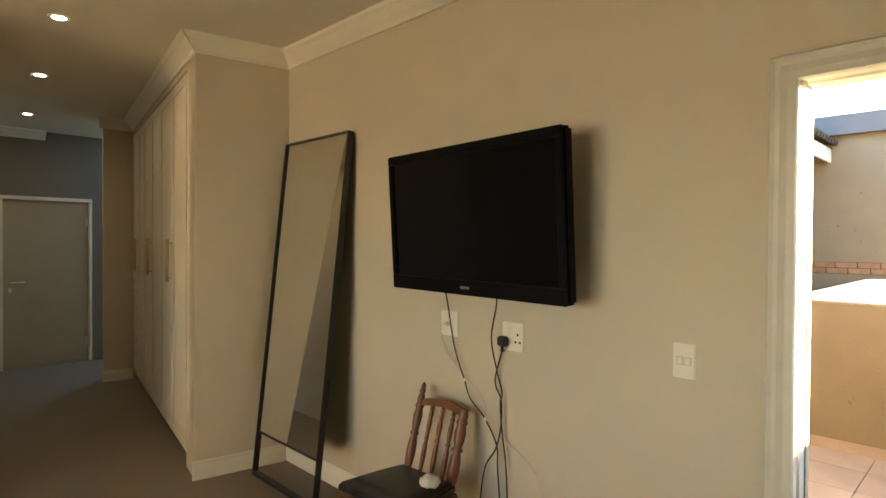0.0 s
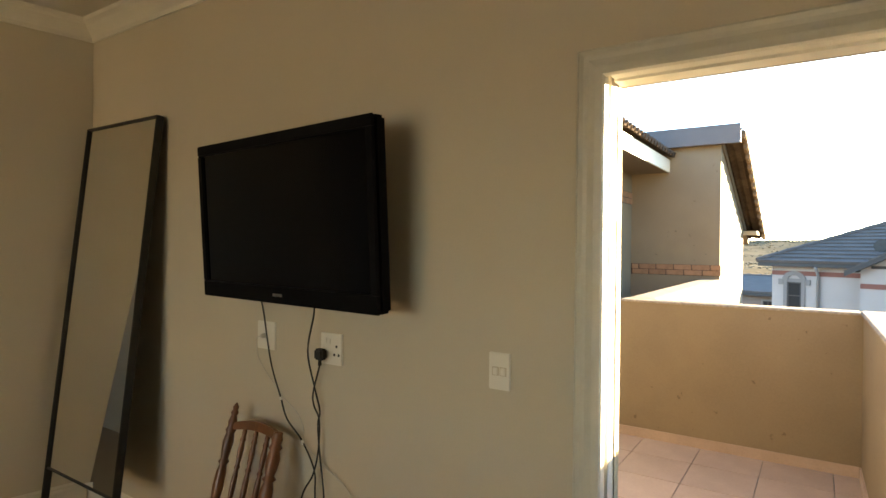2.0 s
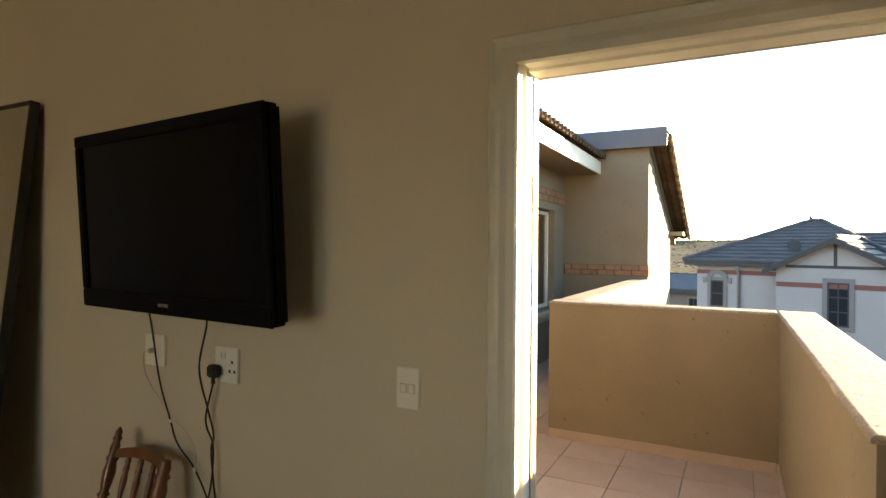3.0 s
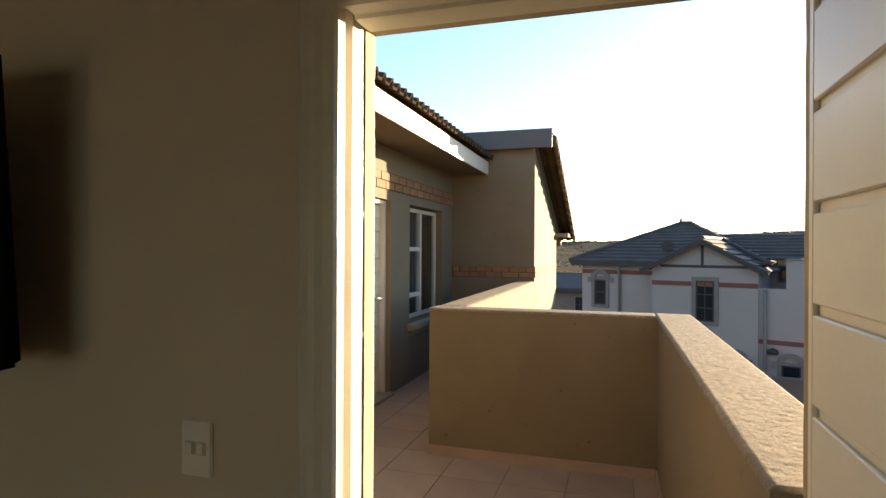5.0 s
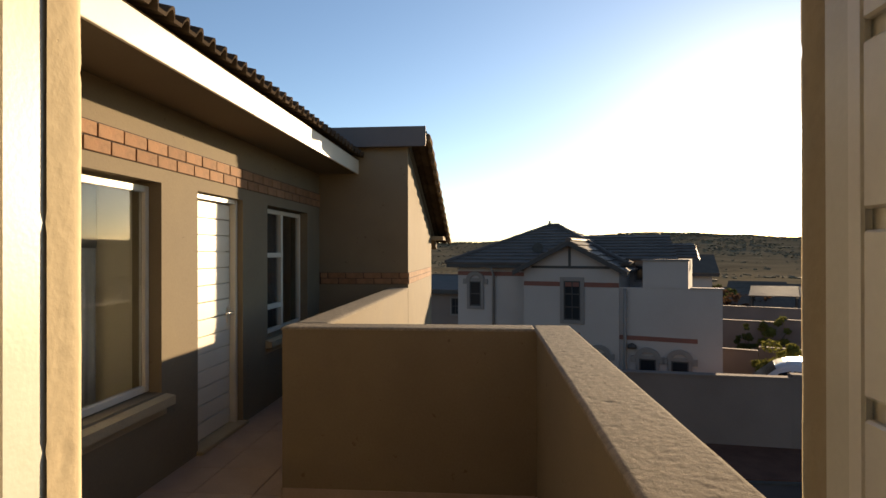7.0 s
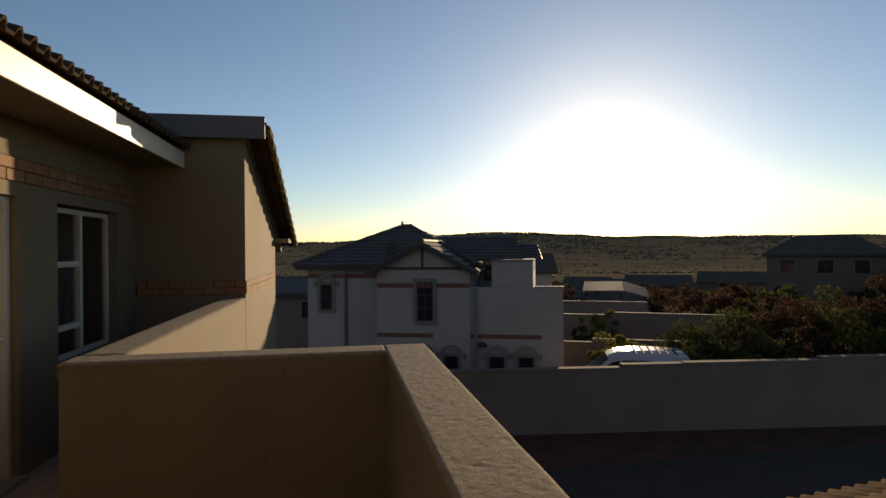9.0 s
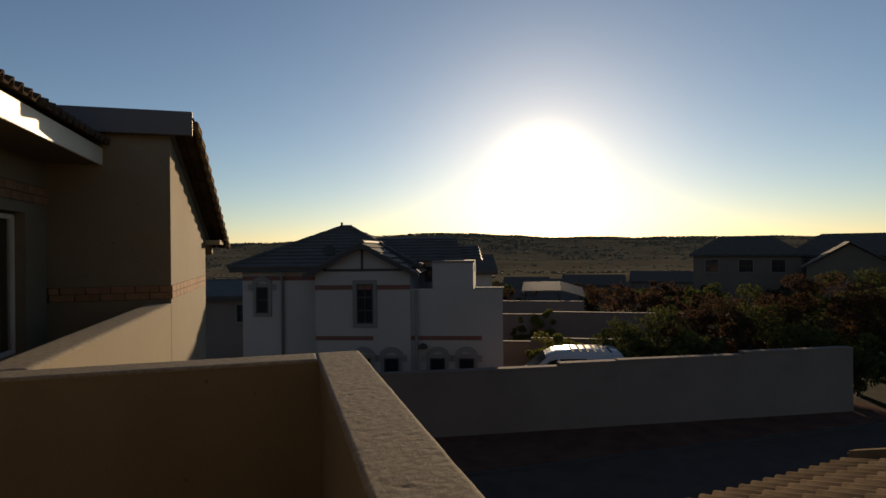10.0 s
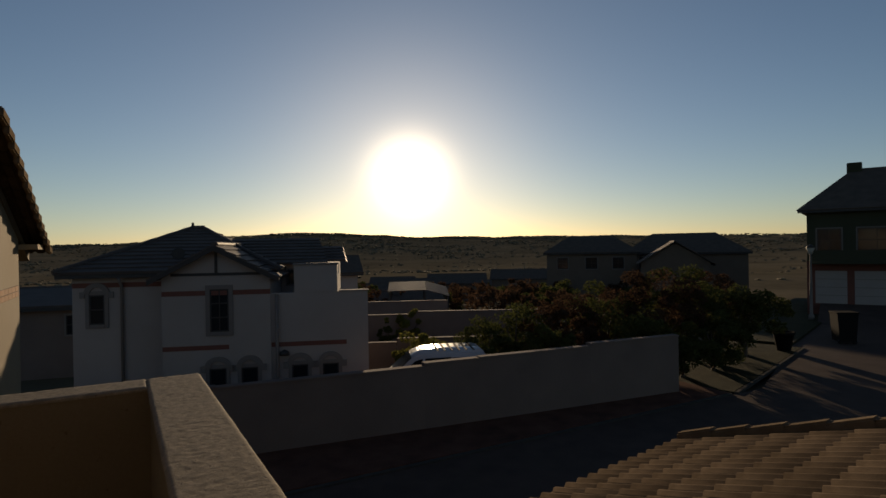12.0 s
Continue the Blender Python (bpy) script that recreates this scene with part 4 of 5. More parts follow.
def roman_tile(w=0.30, l=0.42, h=0.030, th=0.014, n=12):
    """One double-roll roof tile: x across, y up the slope from the lower edge."""
    bm = bmesh.new()
    rows = []
    for y, lift in ((0, 0.022), (l, 0.0)):
        up, lo = [], []
        for i in range(n + 1):
            x = w * i / n
            z = lift + h * max(0.0, math.sin(2 * math.pi * 2 * x / w)) ** 0.8
            up.append(bm.verts.new((x, y, z + th)))
            lo.append(bm.verts.new((x, y, z)))
        rows.append((up, lo))
    (u0, l0), (u1, l1) = rows
    for i in range(n):
        bm.faces.new((u0[i], u0[i + 1], u1[i + 1], u1[i])).smooth = True
        bm.faces.new((l0[i + 1], l0[i], u0[i], u0[i + 1])[::-1])
        bm.faces.new((l1[i], l1[i + 1], l0[i + 1], l0[i]))
    bm.faces.new((u0[0], u1[0], l1[0], l0[0]))
    bm.faces.new((u0[n], l0[n], l1[n], u1[n]))
    return bm


TILE = mesh_of("roof_tile", roman_tile(), ROOF_TILE)
EAVE_TILE = mesh_of("roof_tile", roman_tile(h=0.052, th=0.020, n=24), ROOF_TILE)
for r in range(4):
    for i in range(24):
        y = TY + 0.06 - 0.30 * i
        m = pose(-0.858 - r * 0.33 * math.cos(EP), y, 2.805 + r * 0.33 * math.sin(EP), 0, 0, 90) @ pose(0, 0, 0, math.degrees(EP), 0, 0) @ pose(-0.3, 0, 0)
        part("roof_tile", EAVE_TILE if r == 0 else TILE, None, eave, m=m @ pose(0, 0, random.uniform(0, 0.004), random.uniform(-0.6, 0.6), 0, 0))

# tower at the end of the walkway
TS = 0.36
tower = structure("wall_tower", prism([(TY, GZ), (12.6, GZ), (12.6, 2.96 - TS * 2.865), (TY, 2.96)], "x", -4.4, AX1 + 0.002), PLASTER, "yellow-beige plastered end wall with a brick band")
trf = thing("tower_roof", "low sloping brown tile roof with a grey barge board", "roof", kind="structure")
part("barge_board", boxes((-4.4, 9.585, 2.955, 0.0, 9.62, 3.215), bevel=0.004), GREY_FASCIA, trf, "grey painted board")
part("roof_deck", prism([(9.622, 3.0), (13.45, 3.0 - TS * 3.83), (13.45, 3.12 - TS * 3.83), (9.622, 3.12)], "x", -4.4, AX1 + 0.02), SOFFIT, trf)
part("eave_beam", boxes((-0.27, 12.601, 1.79, -0.03, 13.2, 1.86)), PLASTER_OUT, trf)
TA = math.atan(TS)
for k in range(13):
    y = 9.70 + k * 0.295
    z = 3.13 - TS * (y - 9.62)
    for c in range(3):
        m = pose(-0.30 * c + 0.015, y + 0.33 * math.cos(TA), z - 0.33 * math.sin(TA), 0, 0, 180) @ pose(0, 0, 0, math.degrees(TA), 0, 0)
        part("roof_tile", TILE, None, trf, m=m)
    part("verge_tile", boxes((-0.012, 0.0, -0.06, 0.045, 0.36, 0.05), bevel=0.014), VERGE_TILE_LIT, trf, m=pose(0.0, y, z - 0.01, -math.degrees(TA) + 13, 0, 0))
part("ridge_cap", lathe([(0.09, 0), (0.09, 4.2)], 14, pose(-4.3, 9.72, 3.10, 0, 90, 0)), ROOF_TILE, trf)

# ---- neighbouring house ----
HM = pose(3.3, 20.2, 0, 0, 0, -20)
HG = -3.4
house = thing("house", "white two-storey neighbouring house with a grey tiled roof and red-brown bands", "house", HM)


def slab(corners, thick):
    """A flat slab over three or four corners, thick metres upward from them; thick may differ between the first two and the rest."""
    bm = bmesh.new()
    p = [Vector(q) for q in corners]
    nor = (p[1] - p[0]).cross(p[-1] - p[0]).normalized()
    nor = nor if nor.z > 0 else -nor
    lo = [bm.verts.new(q) for q in p]
    up = [bm.verts.new(q + nor * (thick[0] if k < 2 else thick[1])) for k, q in enumerate(p)]
    bm.faces.new(lo)
    bm.faces.new(up)
    for k in range(len(p)):
        j = (k + 1) % len(p)
        bm.faces.new((lo[k], lo[j], up[j], up[k]))
    bmesh.ops.recalc_face_normals(bm, faces=list(bm.faces))
    return bm


def tiled(parent, quad, n, mat=None, split=True):
    """A roof slope from eave a, b to top c, d; split: with its tile courses as stepped strips."""
    mat = mat or ROOF_FAR
    a, b, c, d = [Vector(q) for q in quad]
    ends = [a, b, c] if (c - d).length < 1e-4 else [a, b, c, d]
    deck = part("roof_slope", slab(ends, (0.03, 0.03) if split else (0.09, 0.09)), mat, parent)
    if split:
        nor = (b - a).cross(d - a).normalized()
        nor = nor if nor.z > 0 else -nor
        for i in range(n):
            t0, t1 = i / n, min((i + 1.1) / n, 1)
            q = [a.lerp(d, t0) + nor * 0.032, b.lerp(c, t0) + nor * 0.032, b.lerp(c, t1) + nor * 0.032, a.lerp(d, t1) + nor * 0.032]
            if (q[2] - q[3]).length < 0.02:
                q = q[:3]
            part("tile_course", slab(q, (0.05, 0.008)), mat, deck)
    return deck


# walls: left part, gabled front, terrace part
part("wall", boxes((-4.2, 0.9, HG, -1.52, 8.5, 1.10)), HOUSE_WHITE, house)
part("wall", prism([(-1.5, HG), (1.45, HG), (1.45, 0.98), (-0.03, 1.78), (-1.5, 0.98)], "y", 0.0, 6.0), HOUSE_WHITE, house)
part("wall", boxes((1.452, 0.05, HG, 4.24, 6.0, 0.10), (1.452, 0.05, 0.10, 4.24, 0.25, 0.48)), HOUSE_WHITE, house)
part("wall", boxes((2.12, 0.03, 0.482, 3.36, 0.25, 1.27), (3.14, 0.25, 0.101, 3.36, 2.6, 1.27)), HOUSE_WHITE, house)
part("wall", boxes((1.452, 2.6, 0.101, 3.3, 8.0, 1.25)), HOUSE_WHITE, house)
part("wall_cap", boxes((2.08, -0.01, 1.272, 3.40, 0.29, 1.33), bevel=0.01), HOUSE_SURR, house)
part("wall_cap", boxes((3.40, 0.0, 0.482, 4.28, 0.24, 0.52), bevel=0.008), HOUSE_WHITE, house)
# roof: main hip, gable wing, lower ridge
E0, RZ = 1.12, 2.52
A, B, C, D = (-4.55, 0.6, E0), (1.6, 0.6, E0), (1.6, 8.8, E0), (-4.55, 8.8, E0)
R1, R2 = (-1.85, 4.7, RZ), (-1.5, 4.7, RZ)
tiled(house, (A, B, R2, R1), 12)
tiled(house, (D, A, R1, R1), 12)
tiled(house, (B, C, R2, R2), 12)
tiled(house, (C, D, R1, R2), 12)
part("eave_board", boxes((-4.53, 0.62, 1.0, -1.8, 0.66, 1.12), (-4.53, 0.66, 1.0, -4.49, 8.7, 1.12)), HOUSE_TIMBER, house)
tiled(house, ((-1.78, 5.0, 0.90), (-1.78, -0.28, 0.90), (-0.03, -0.28, 1.86), (-0.03, 5.0, 1.86)), 6)
tiled(house, ((1.70, -0.28, 0.90), (1.70, 5.0, 0.90), (-0.03, 5.0, 1.86), (-0.03, -0.28, 1.86)), 6)
part("ridge_tiles", tube([(-0.03, -0.3 + 0.3 * i, 1.915 + 0.012 * (i % 2)) for i in range(16)], 0.075), ROOF_FAR, house)
part("hip_tiles", tube([Vector(A).lerp(Vector(R1), i / 14) + Vector((0, 0, 0.06 + 0.012 * (i % 2))) for i in range(15)], 0.08), ROOF_FAR, house)
part("hip_tiles", tube([Vector(B).lerp(Vector(R2), i / 14) + Vector((0, 0, 0.06 + 0.012 * (i % 2))) for i in range(15)], 0.08), ROOF_FAR, house)
part("ridge_tiles", tube([(-1.9 + 0.15 * i, 4.7, RZ + 0.07) for i in range(4)], 0.08), ROOF_FAR, house)
part("finial", lathe([(0.07, 0), (0.04, 0.08), (0.05, 0.14), (0.01, 0.16)], 8, pose(-1.85, 4.7, RZ + 0.1)), ROOF_FAR, house)
tiled(house, ((-0.5, 2.3, 1.25), (3.0, 2.3, 1.25), (2.6, 4.6, 2.12), (-0.5, 4.6, 2.12)), 8)
tiled(house, ((3.55, 3.2, 1.25), (3.55, 6.0, 1.25), (3.4, 4.6, 1.80), (3.4, 4.6, 1.80)), 4)
tiled(house, ((2.4, 3.2, 1.30), (3.55, 3.2, 1.30), (3.4, 4.6, 1.80), (2.4, 4.6, 1.80)), 5)
# barge boards and timber truss of the gable
for s, x1 in ((-1, -1.80), (1, 1.74)):
    part("barge_board", prism([(x1, 0.80), (x1, 0.93), (-0.03, 1.88), (-0.03, 1.74)], "y", -0.30, -0.25), HOUSE_TIMBER, house)
part("truss_tie", boxes((-1.25, -0.02, 1.03, 1.2, 0.0, 1.11)), HOUSE_TIMBER, house)
part("truss_post", boxes((-0.07, -0.022, 1.11, 0.01, -0.001, 1.74)), HOUSE_TIMBER, house)
for a in ((-1.5, -0.012, 0.47, 1.45, -0.001, 0.61), (0.3, 0.038, -1.08, 3.6, 0.049, -0.95), (-4.2, 0.888, 0.72, -1.55, 0.899, 0.86), (-1.5, -0.012, -1.08, 0.29, -0.001, -0.95)):
    part("wall_band", boxes(a), HOUSE_BAND, house)
# pipes and lamp
part("downpipe", tube([(1.62, 0.0, 0.45), (1.62, 0.0, HG)], 0.05), HOUSE_SURR, house)
part("downpipe", tube([(-2.85, 0.62, 1.0), (-2.85, 0.84, 0.75), (-2.85, 0.84, HG)], 0.045), HOUSE_SURR, house)
part("wall_lamp", lathe([(0.02, 0.16), (0.12, 0.10), (0.14, 0.0), (0.02, -0.02)], 12, pose(1.82, -0.02, -1.32)), HOUSE_TIMBER, house)
part("satellite_dish", lathe([(0.01, -0.04), (0.11, -0.02), (0.19, 0.03), (0.18, 0.035), (0.01, -0.03)], 16, pose(-1.4, 1.3, 1.66, 70, 0, 15)), KERB, house, "grey satellite dish")


def framed_window(parent, u0, u1, z0, z1, v, sur=0.12, cols=1, rows=2, arch=False):
    w = part("window", boxes((u0, v - 0.04, z0, u0 + sur, v, z1), (u1 - sur, v - 0.04, z0, u1, v, z1), (u0 + sur, v - 0.04, z0, u1 - sur, v, z0 + sur), (u0 + sur, v - 0.04, z1 - sur, u1 - sur, v, z1), bevel=0.008), HOUSE_SURR, parent)
    a, b, c, d = u0 + sur, u1 - sur, z0 + sur, z1 - sur
    part("pane", boxes((a, v - 0.006, c, b, v - 0.002, d)), DARK_GLASS, w, "dark window glass")
    args = [(a, v - 0.022, c, a + 0.04, v - 0.007, d), (b - 0.04, v - 0.022, c, b, v - 0.007, d), (a + 0.04, v - 0.022, c, b - 0.04, v - 0.007, c + 0.04), (a + 0.04, v - 0.022, d - 0.04, b - 0.04, v - 0.007, d)]
    for i in range(1, rows):
        z = c + (d - c) * i / rows
        args.append((a + 0.04, v - 0.022, z - 0.018, b - 0.04, v - 0.007, z + 0.018))
    for i in range(1, cols):
        x = a + (b - a) * i / cols
        args.append((x - 0.015, v - 0.0215, c + 0.04, x + 0.015, v - 0.0075, d - 0.04))
    part("window_frame", boxes(*args), HOUSE_TIMBER, w)
    if arch:
        um, r = (u0 + u1) / 2, (u1 - u0) / 2
        pts = [(um + (r + 0.03) * math.cos(math.pi * i / 14), z1 - 0.06 + 0.30 * math.sin(math.pi * i / 14)) for i in range(15)]
        ins = [(um + (r - 0.13) * math.cos(math.pi * i / 14), z1 - 0.06 + 0.17 * math.sin(math.pi * i / 14)) for i in range(14, -1, -1)]
        part("arch_hood", prism(pts + ins, "y", v - 0.06, v - 0.001), HOUSE_SURR, w)
        part("spring_block", boxes((u0 - 0.14, v - 0.055, z1 - 0.2, u0 - 0.001, v, z1 - 0.02)), HOUSE_SURR, w)
        part("spring_block", boxes((u1 + 0.001, v - 0.055, z1 - 0.2, u1 + 0.14, v, z1 - 0.02)), HOUSE_SURR, w)
    return w


framed_window(house, -0.33, 0.42, -0.69, 0.76, 0.0, 0.12, 2, 3)
framed_window(house, -3.85, -3.22, -0.46, 0.62, 0.9, 0.11, 1, 2, arch=True)
framed_window(house, 1.92, 2.58, -2.45, -1.52, 0.05, 0.10, 1, 1, arch=True)
framed_window(house, 2.80, 3.46, -2.45, -1.52, 0.05, 0.10, 1, 1, arch=True)
framed_window(house, -0.35, 0.31, -2.45, -1.52, 0.0, 0.10, 1, 1, arch=True)
framed_window(house, 0.52, 1.18, -2.45, -1.52, 0.0, 0.10, 1, 1, arch=True)
framed_window(house, 1.6, 2.05, 0.52, 1.12, 2.6, 0.05, 1, 1)


def plain_house(label, x, y, rz, L, W, z0, eave_z, ridge_z, wall_mat, roof_mat, windows=(), hip=0.0, chimney=False, over=0.4):
    """A far house: local x along the ridge, front towards -y."""
    ob = thing("house", label, "house", pose(x, y, 0, 0, 0, rz))
    if hip:
        part("wall", boxes((0, 0, z0, L, W, eave_z)), wall_mat, ob)
    else:
        part("wall", prism([(0, z0), (W, z0), (W, eave_z), (W / 2, ridge_z - 0.12), (0, eave_z)], "x", 0, L), wall_mat, ob)
    e = eave_z - over * (ridge_z - eave_z) / (W / 2) + 0.05
    a, b, c, d = (-over, -over, e), (L + over, -over, e), (L + over, W + over, e), (-over, W + over, e)
    h = hip if hip else -over
    r1, r2 = (h, W / 2, ridge_z), (L - h, W / 2, ridge_z)
    n = max(5, int(W / 2 / 0.45))
    tiled(ob, (a, b, r2, r1), n, roof_mat, split=False)
    tiled(ob, (c, d, r1, r2), n, roof_mat, split=False)
    if hip:
        tiled(ob, (d, a, r1, r1), n, roof_mat, split=False)
        tiled(ob, (b, c, r2, r2), n, roof_mat, split=False)
    part("ridge_tiles", tube([Vector(r1).lerp(Vector(r2), i / 10) + Vector((0, 0, 0.05)) for i in range(11)], 0.09), roof_mat, ob)
    part("eave_board", boxes((-over + 0.02, -over - 0.02, e - 0.14, L + over - 0.02, -over + 0.02, e)), HOUSE_TIMBER, ob)
    for u0, u1, c0, c1 in windows:
        framed_window(ob, u0, u1, c0, c1, 0.0, 0.07, 2, 2)
    if chimney:
        part("chimney", boxes((L * 0.16, W / 2 - 0.4, ridge_z - 0.9, L * 0.16 + 0.9, W / 2 + 0.4, ridge_z + 0.55), bevel=0.03), wall_mat, ob)
    return ob


TAN_ROOF = material("brown_grey_roof_tile", (0.10, 0.078, 0.062), 0.8, 0.2, 2, 20, 0.3, spec=0.05)
plain_house("low white house with a grey tiled roof and small white-framed windows", -4.6, 33.5, -12, 5.4, 6.0, HG - 0.4, -0.55, 0.05, WALL_GARDEN, ROOF_FAR, [(3.3, 3.9, -1.9, -0.9), (4.1, 4.7, -1.9, -0.9), (4.85, 5.3, -1.9, -0.9)])
plain_house("dark two-storey house with a hipped brown roof", 45.6, 56.9, -44, 10.4, 8.0, -4.5, 0.9, 2.75, HOUSE_TAN, TAN_ROOF, [(1.2, 2.6, -1.2, 0.3), (4.5, 6.0, -1.2, 0.3), (7.6, 9.0, -1.2, 0.3)], hip=2.6)
plain_house("dark two-storey house with a long hipped roof", 55.5, 53.5, -50, 13.5, 9.0, -4.5, 0.7, 2.9, HOUSE_TAN, TAN_ROOF, [(1.4, 3.0, -1.4, 0.2), (5.0, 6.6, -1.4, 0.2)], hip=3.0)
plain_house("dark gabled house beyond the trees", 51.5, 39.0, 42, 8.0, 6.5, -4.2, -0.2, 1.9, HOUSE_TAN, TAN_ROOF, [(2, 3.4, -1.8, -0.5)])
g = plain_house("dark green house with red brick base and pale garage doors", 41.4, 24.5, -65, 14.0, 9.0, HG, 4.0, 6.7, HOUSE_GREEN, TAN_ROOF, [(0.5, 2.0, 0.9, 2.6), (2.7, 4.9, 0.9, 2.6), (7.8, 10.2, 0.9, 2.6)], hip=2.6, chimney=True, over=0.5)
part("brick_base", boxes((-0.02, -0.03, HG, 14.02, -0.001, 0.35)), HOUSE_BRICK, g, "red brick lower storey")
DZ0 = HG + 0.95
for u in (0.45, 2.6, 7.2):
    d = part("garage_door", boxes((u, -0.06, DZ0, u + 1.75, -0.031, -0.28)), HOUSE_WHITE, g, "pale sectional garage door")
    for k in range(1, 4):
        z = DZ0 + (-0.28 - DZ0) * k / 4
        part("door_rib", boxes((u + 0.02, -0.07, z - 0.015, u + 1.73, -0.061, z + 0.015)), HOUSE_SURR, d)
part("driveway_ramp", prism([(-0.072, HG - 0.1), (-0.072, DZ0 - 0.01), (-0.7, DZ0 - 0.04), (-5.2, HG + 0.02), (-5.2, HG - 0.1)], "x", 0.72, 9.2), ASPHALT, g, "dark paved ramp up to the garage doors")
part("balcony_rail", boxes((0.3, -1.0, 0.35, 11.0, -0.95, 1.1)), HOUSE_GREEN, g)
part("balcony_floor", boxes((0.2, -1.05, 0.2, 11.1, -0.03, 0.34)), HOUSE_GREEN, g)
plain_house("small gabled house with a sunlit roof edge behind the neighbouring house", 12.6, 42.2, -14, 3.0, 5.0, -4.6, 0.1, 1.15, HOUSE_WHITE, TAN_ROOF, [(1.0, 1.7, -0.8, -0.1)])
plain_house("low white house with a flat-pitched roof in the valley", 18.6, 44.8, -16, 5.0, 5.0, -5.0, -2.75, -1.95, HOUSE_WHITE, TAN_ROOF, [(0.4, 1.0, -3.8, -3.0)])
for x, y, rz, L, W, ez, rzz in ((25, 70, -10, 9, 7, -4.2, -3.0), (38, 92, -24, 10, 7, -5.0, -3.7), (20, 88, 8, 9, 7, -4.6, -3.4), (52, 100, -30, 11, 8, -5.2, -3.6), (12, 110, 0, 10, 8, -5.5, -4.2), (64, 96, -38, 12, 8, -4.6, -3.0), (30, 130, -15, 12, 8, -7.2, -5.6), (60, 150, -28, 12, 8, -8.0, -6.4)):
    plain_house("distant low house with a dark tiled roof", x, y, rz, L, W, ez - 4.5, ez, rzz, HOUSE_TAN, TAN_ROOF)

rng = np.random.default_rng(31)
for i in range(16):
    yw, r = radians(-46 + 2.9 * i + rng.uniform(-1, 1)), rng.uniform(75, 190)
    ez = -6.0 - 0.020 * r + rng.uniform(0, 1.2)
    plain_house("distant low house with a dark tiled roof", -math.sin(yw) * r, math.cos(yw) * r, float(rng.uniform(-60, 20)), float(rng.uniform(7, 12)), 7.0, ez - 4.0, ez, ez + float(rng.uniform(1.1, 1.9)), HOUSE_TAN if i % 3 else HOUSE_WHITE, TAN_ROOF)

# ---- garden walls ----
def garden_wall(x0, y0, x1, y1, z0, top, label, th=0.22, cap=True, mat=WALL_GARDEN):
    L = math.hypot(x1 - x0, y1 - y0)
    ob = thing("garden_wall", label, "wall", pose(x0, y0, 0, 0, 0, math.degrees(math.atan2(y1 - y0, x1 - x0))))
    part("wall_face", boxes((0, 0, z0, L, th, top)), mat, ob)
    if cap:
        part("coping", boxes((-0.0, -0.03, top + 0.001, L, th + 0.03, top + 0.06), bevel=0.012), mat, ob)
    return ob


for a in ((-9.0, 18.8, 2.85, 17.40, -1.56), (2.85, 17.40, 8.12, 16.78, -1.58), (8.12, 16.78, 9.80, 16.58, -1.50), (9.80, 16.58, 13.6, 16.13, -1.48), (13.6, 16.13, 17.15, 15.71, -1.40)):
    garden_wall(a[0], a[1], a[2], a[3], GZ - 0.2, a[4], "grey plastered boundary wall along the yard")
for a in ((9.2, 26.78, 11.40, 25.82, -2.47), (11.42, 25.81, 17.2, 22.9, -2.31), (11.5, 33.0, 15.12, 31.40, -2.02), (15.14, 31.39, 21.5, 27.9, -1.88), (13.6, 37.6, 19.2, 34.95, -1.75)):
    garden_wall(a[0], a[1], a[2], a[3], -4.9, a[4], "low plastered garden wall with a weathered capping", mat=WALL_GARDEN)
# open carport beyond the gardens
cp = thing("carport", "open carport with a shallow weathered sheet roof beyond the gardens", "carport", pose(17.05, 39.4, 0, 0, 0, -26))
part("roof_sheet", slab([(-0.1, -0.1, -1.30), (2.6, -0.1, -1.26), (2.6, 3.4, -0.84), (-0.1, 3.4, -0.88)], (0.05, 0.05)), ROOF_FAR, cp, "weathered sheet roof")
part("roof_sheet", slab([(2.62, -0.1, -1.26), (4.2, -0.1, -1.72), (4.2, 3.4, -1.30), (2.62, 3.4, -0.84)], (0.05, 0.05)), ROOF_FAR, cp, "weathered sheet roof")
for x in (0.0, 2.5, 4.1):
    for y in (0.0, 3.3):
        part("post", tube([(x, y, -5.3), (x, y, (-1.32 if x < 4 else -1.72) + 0.115 * y)], 0.06), KERB, cp)

# ---- ground to the horizon ----
def ground_height(r, yaw):
    flat = -3.3
    t = min(1.0, max(0.0, (r - 26) / 130))
    z = flat - 0.35 * min(1, max(0, (r - 18) / 12)) - 5.2 * t * t * (3 - 2 * t)
    t2 = min(1.0, max(0.0, (r - 160) / 400))
    z -= 9.0 * t2 * t2 * (3 - 2 * t2)
    elev = 0.72 + 0.62 * math.exp(-((yaw + 16) / 13) ** 2) + 0.28 * math.exp(-((yaw + 14.5) / 6) ** 2) + 0.10 * math.sin(yaw * 0.13) - 0.22 * math.exp(-((yaw - 10) / 8) ** 2)
    crest = 1.6 + 1700 * math.tan(radians(elev))
    t3 = min(1.0, max(0.0, (r - 480) / 1220))
    return z + (crest - z) * t3 * t3 * (3 - 2 * t3)


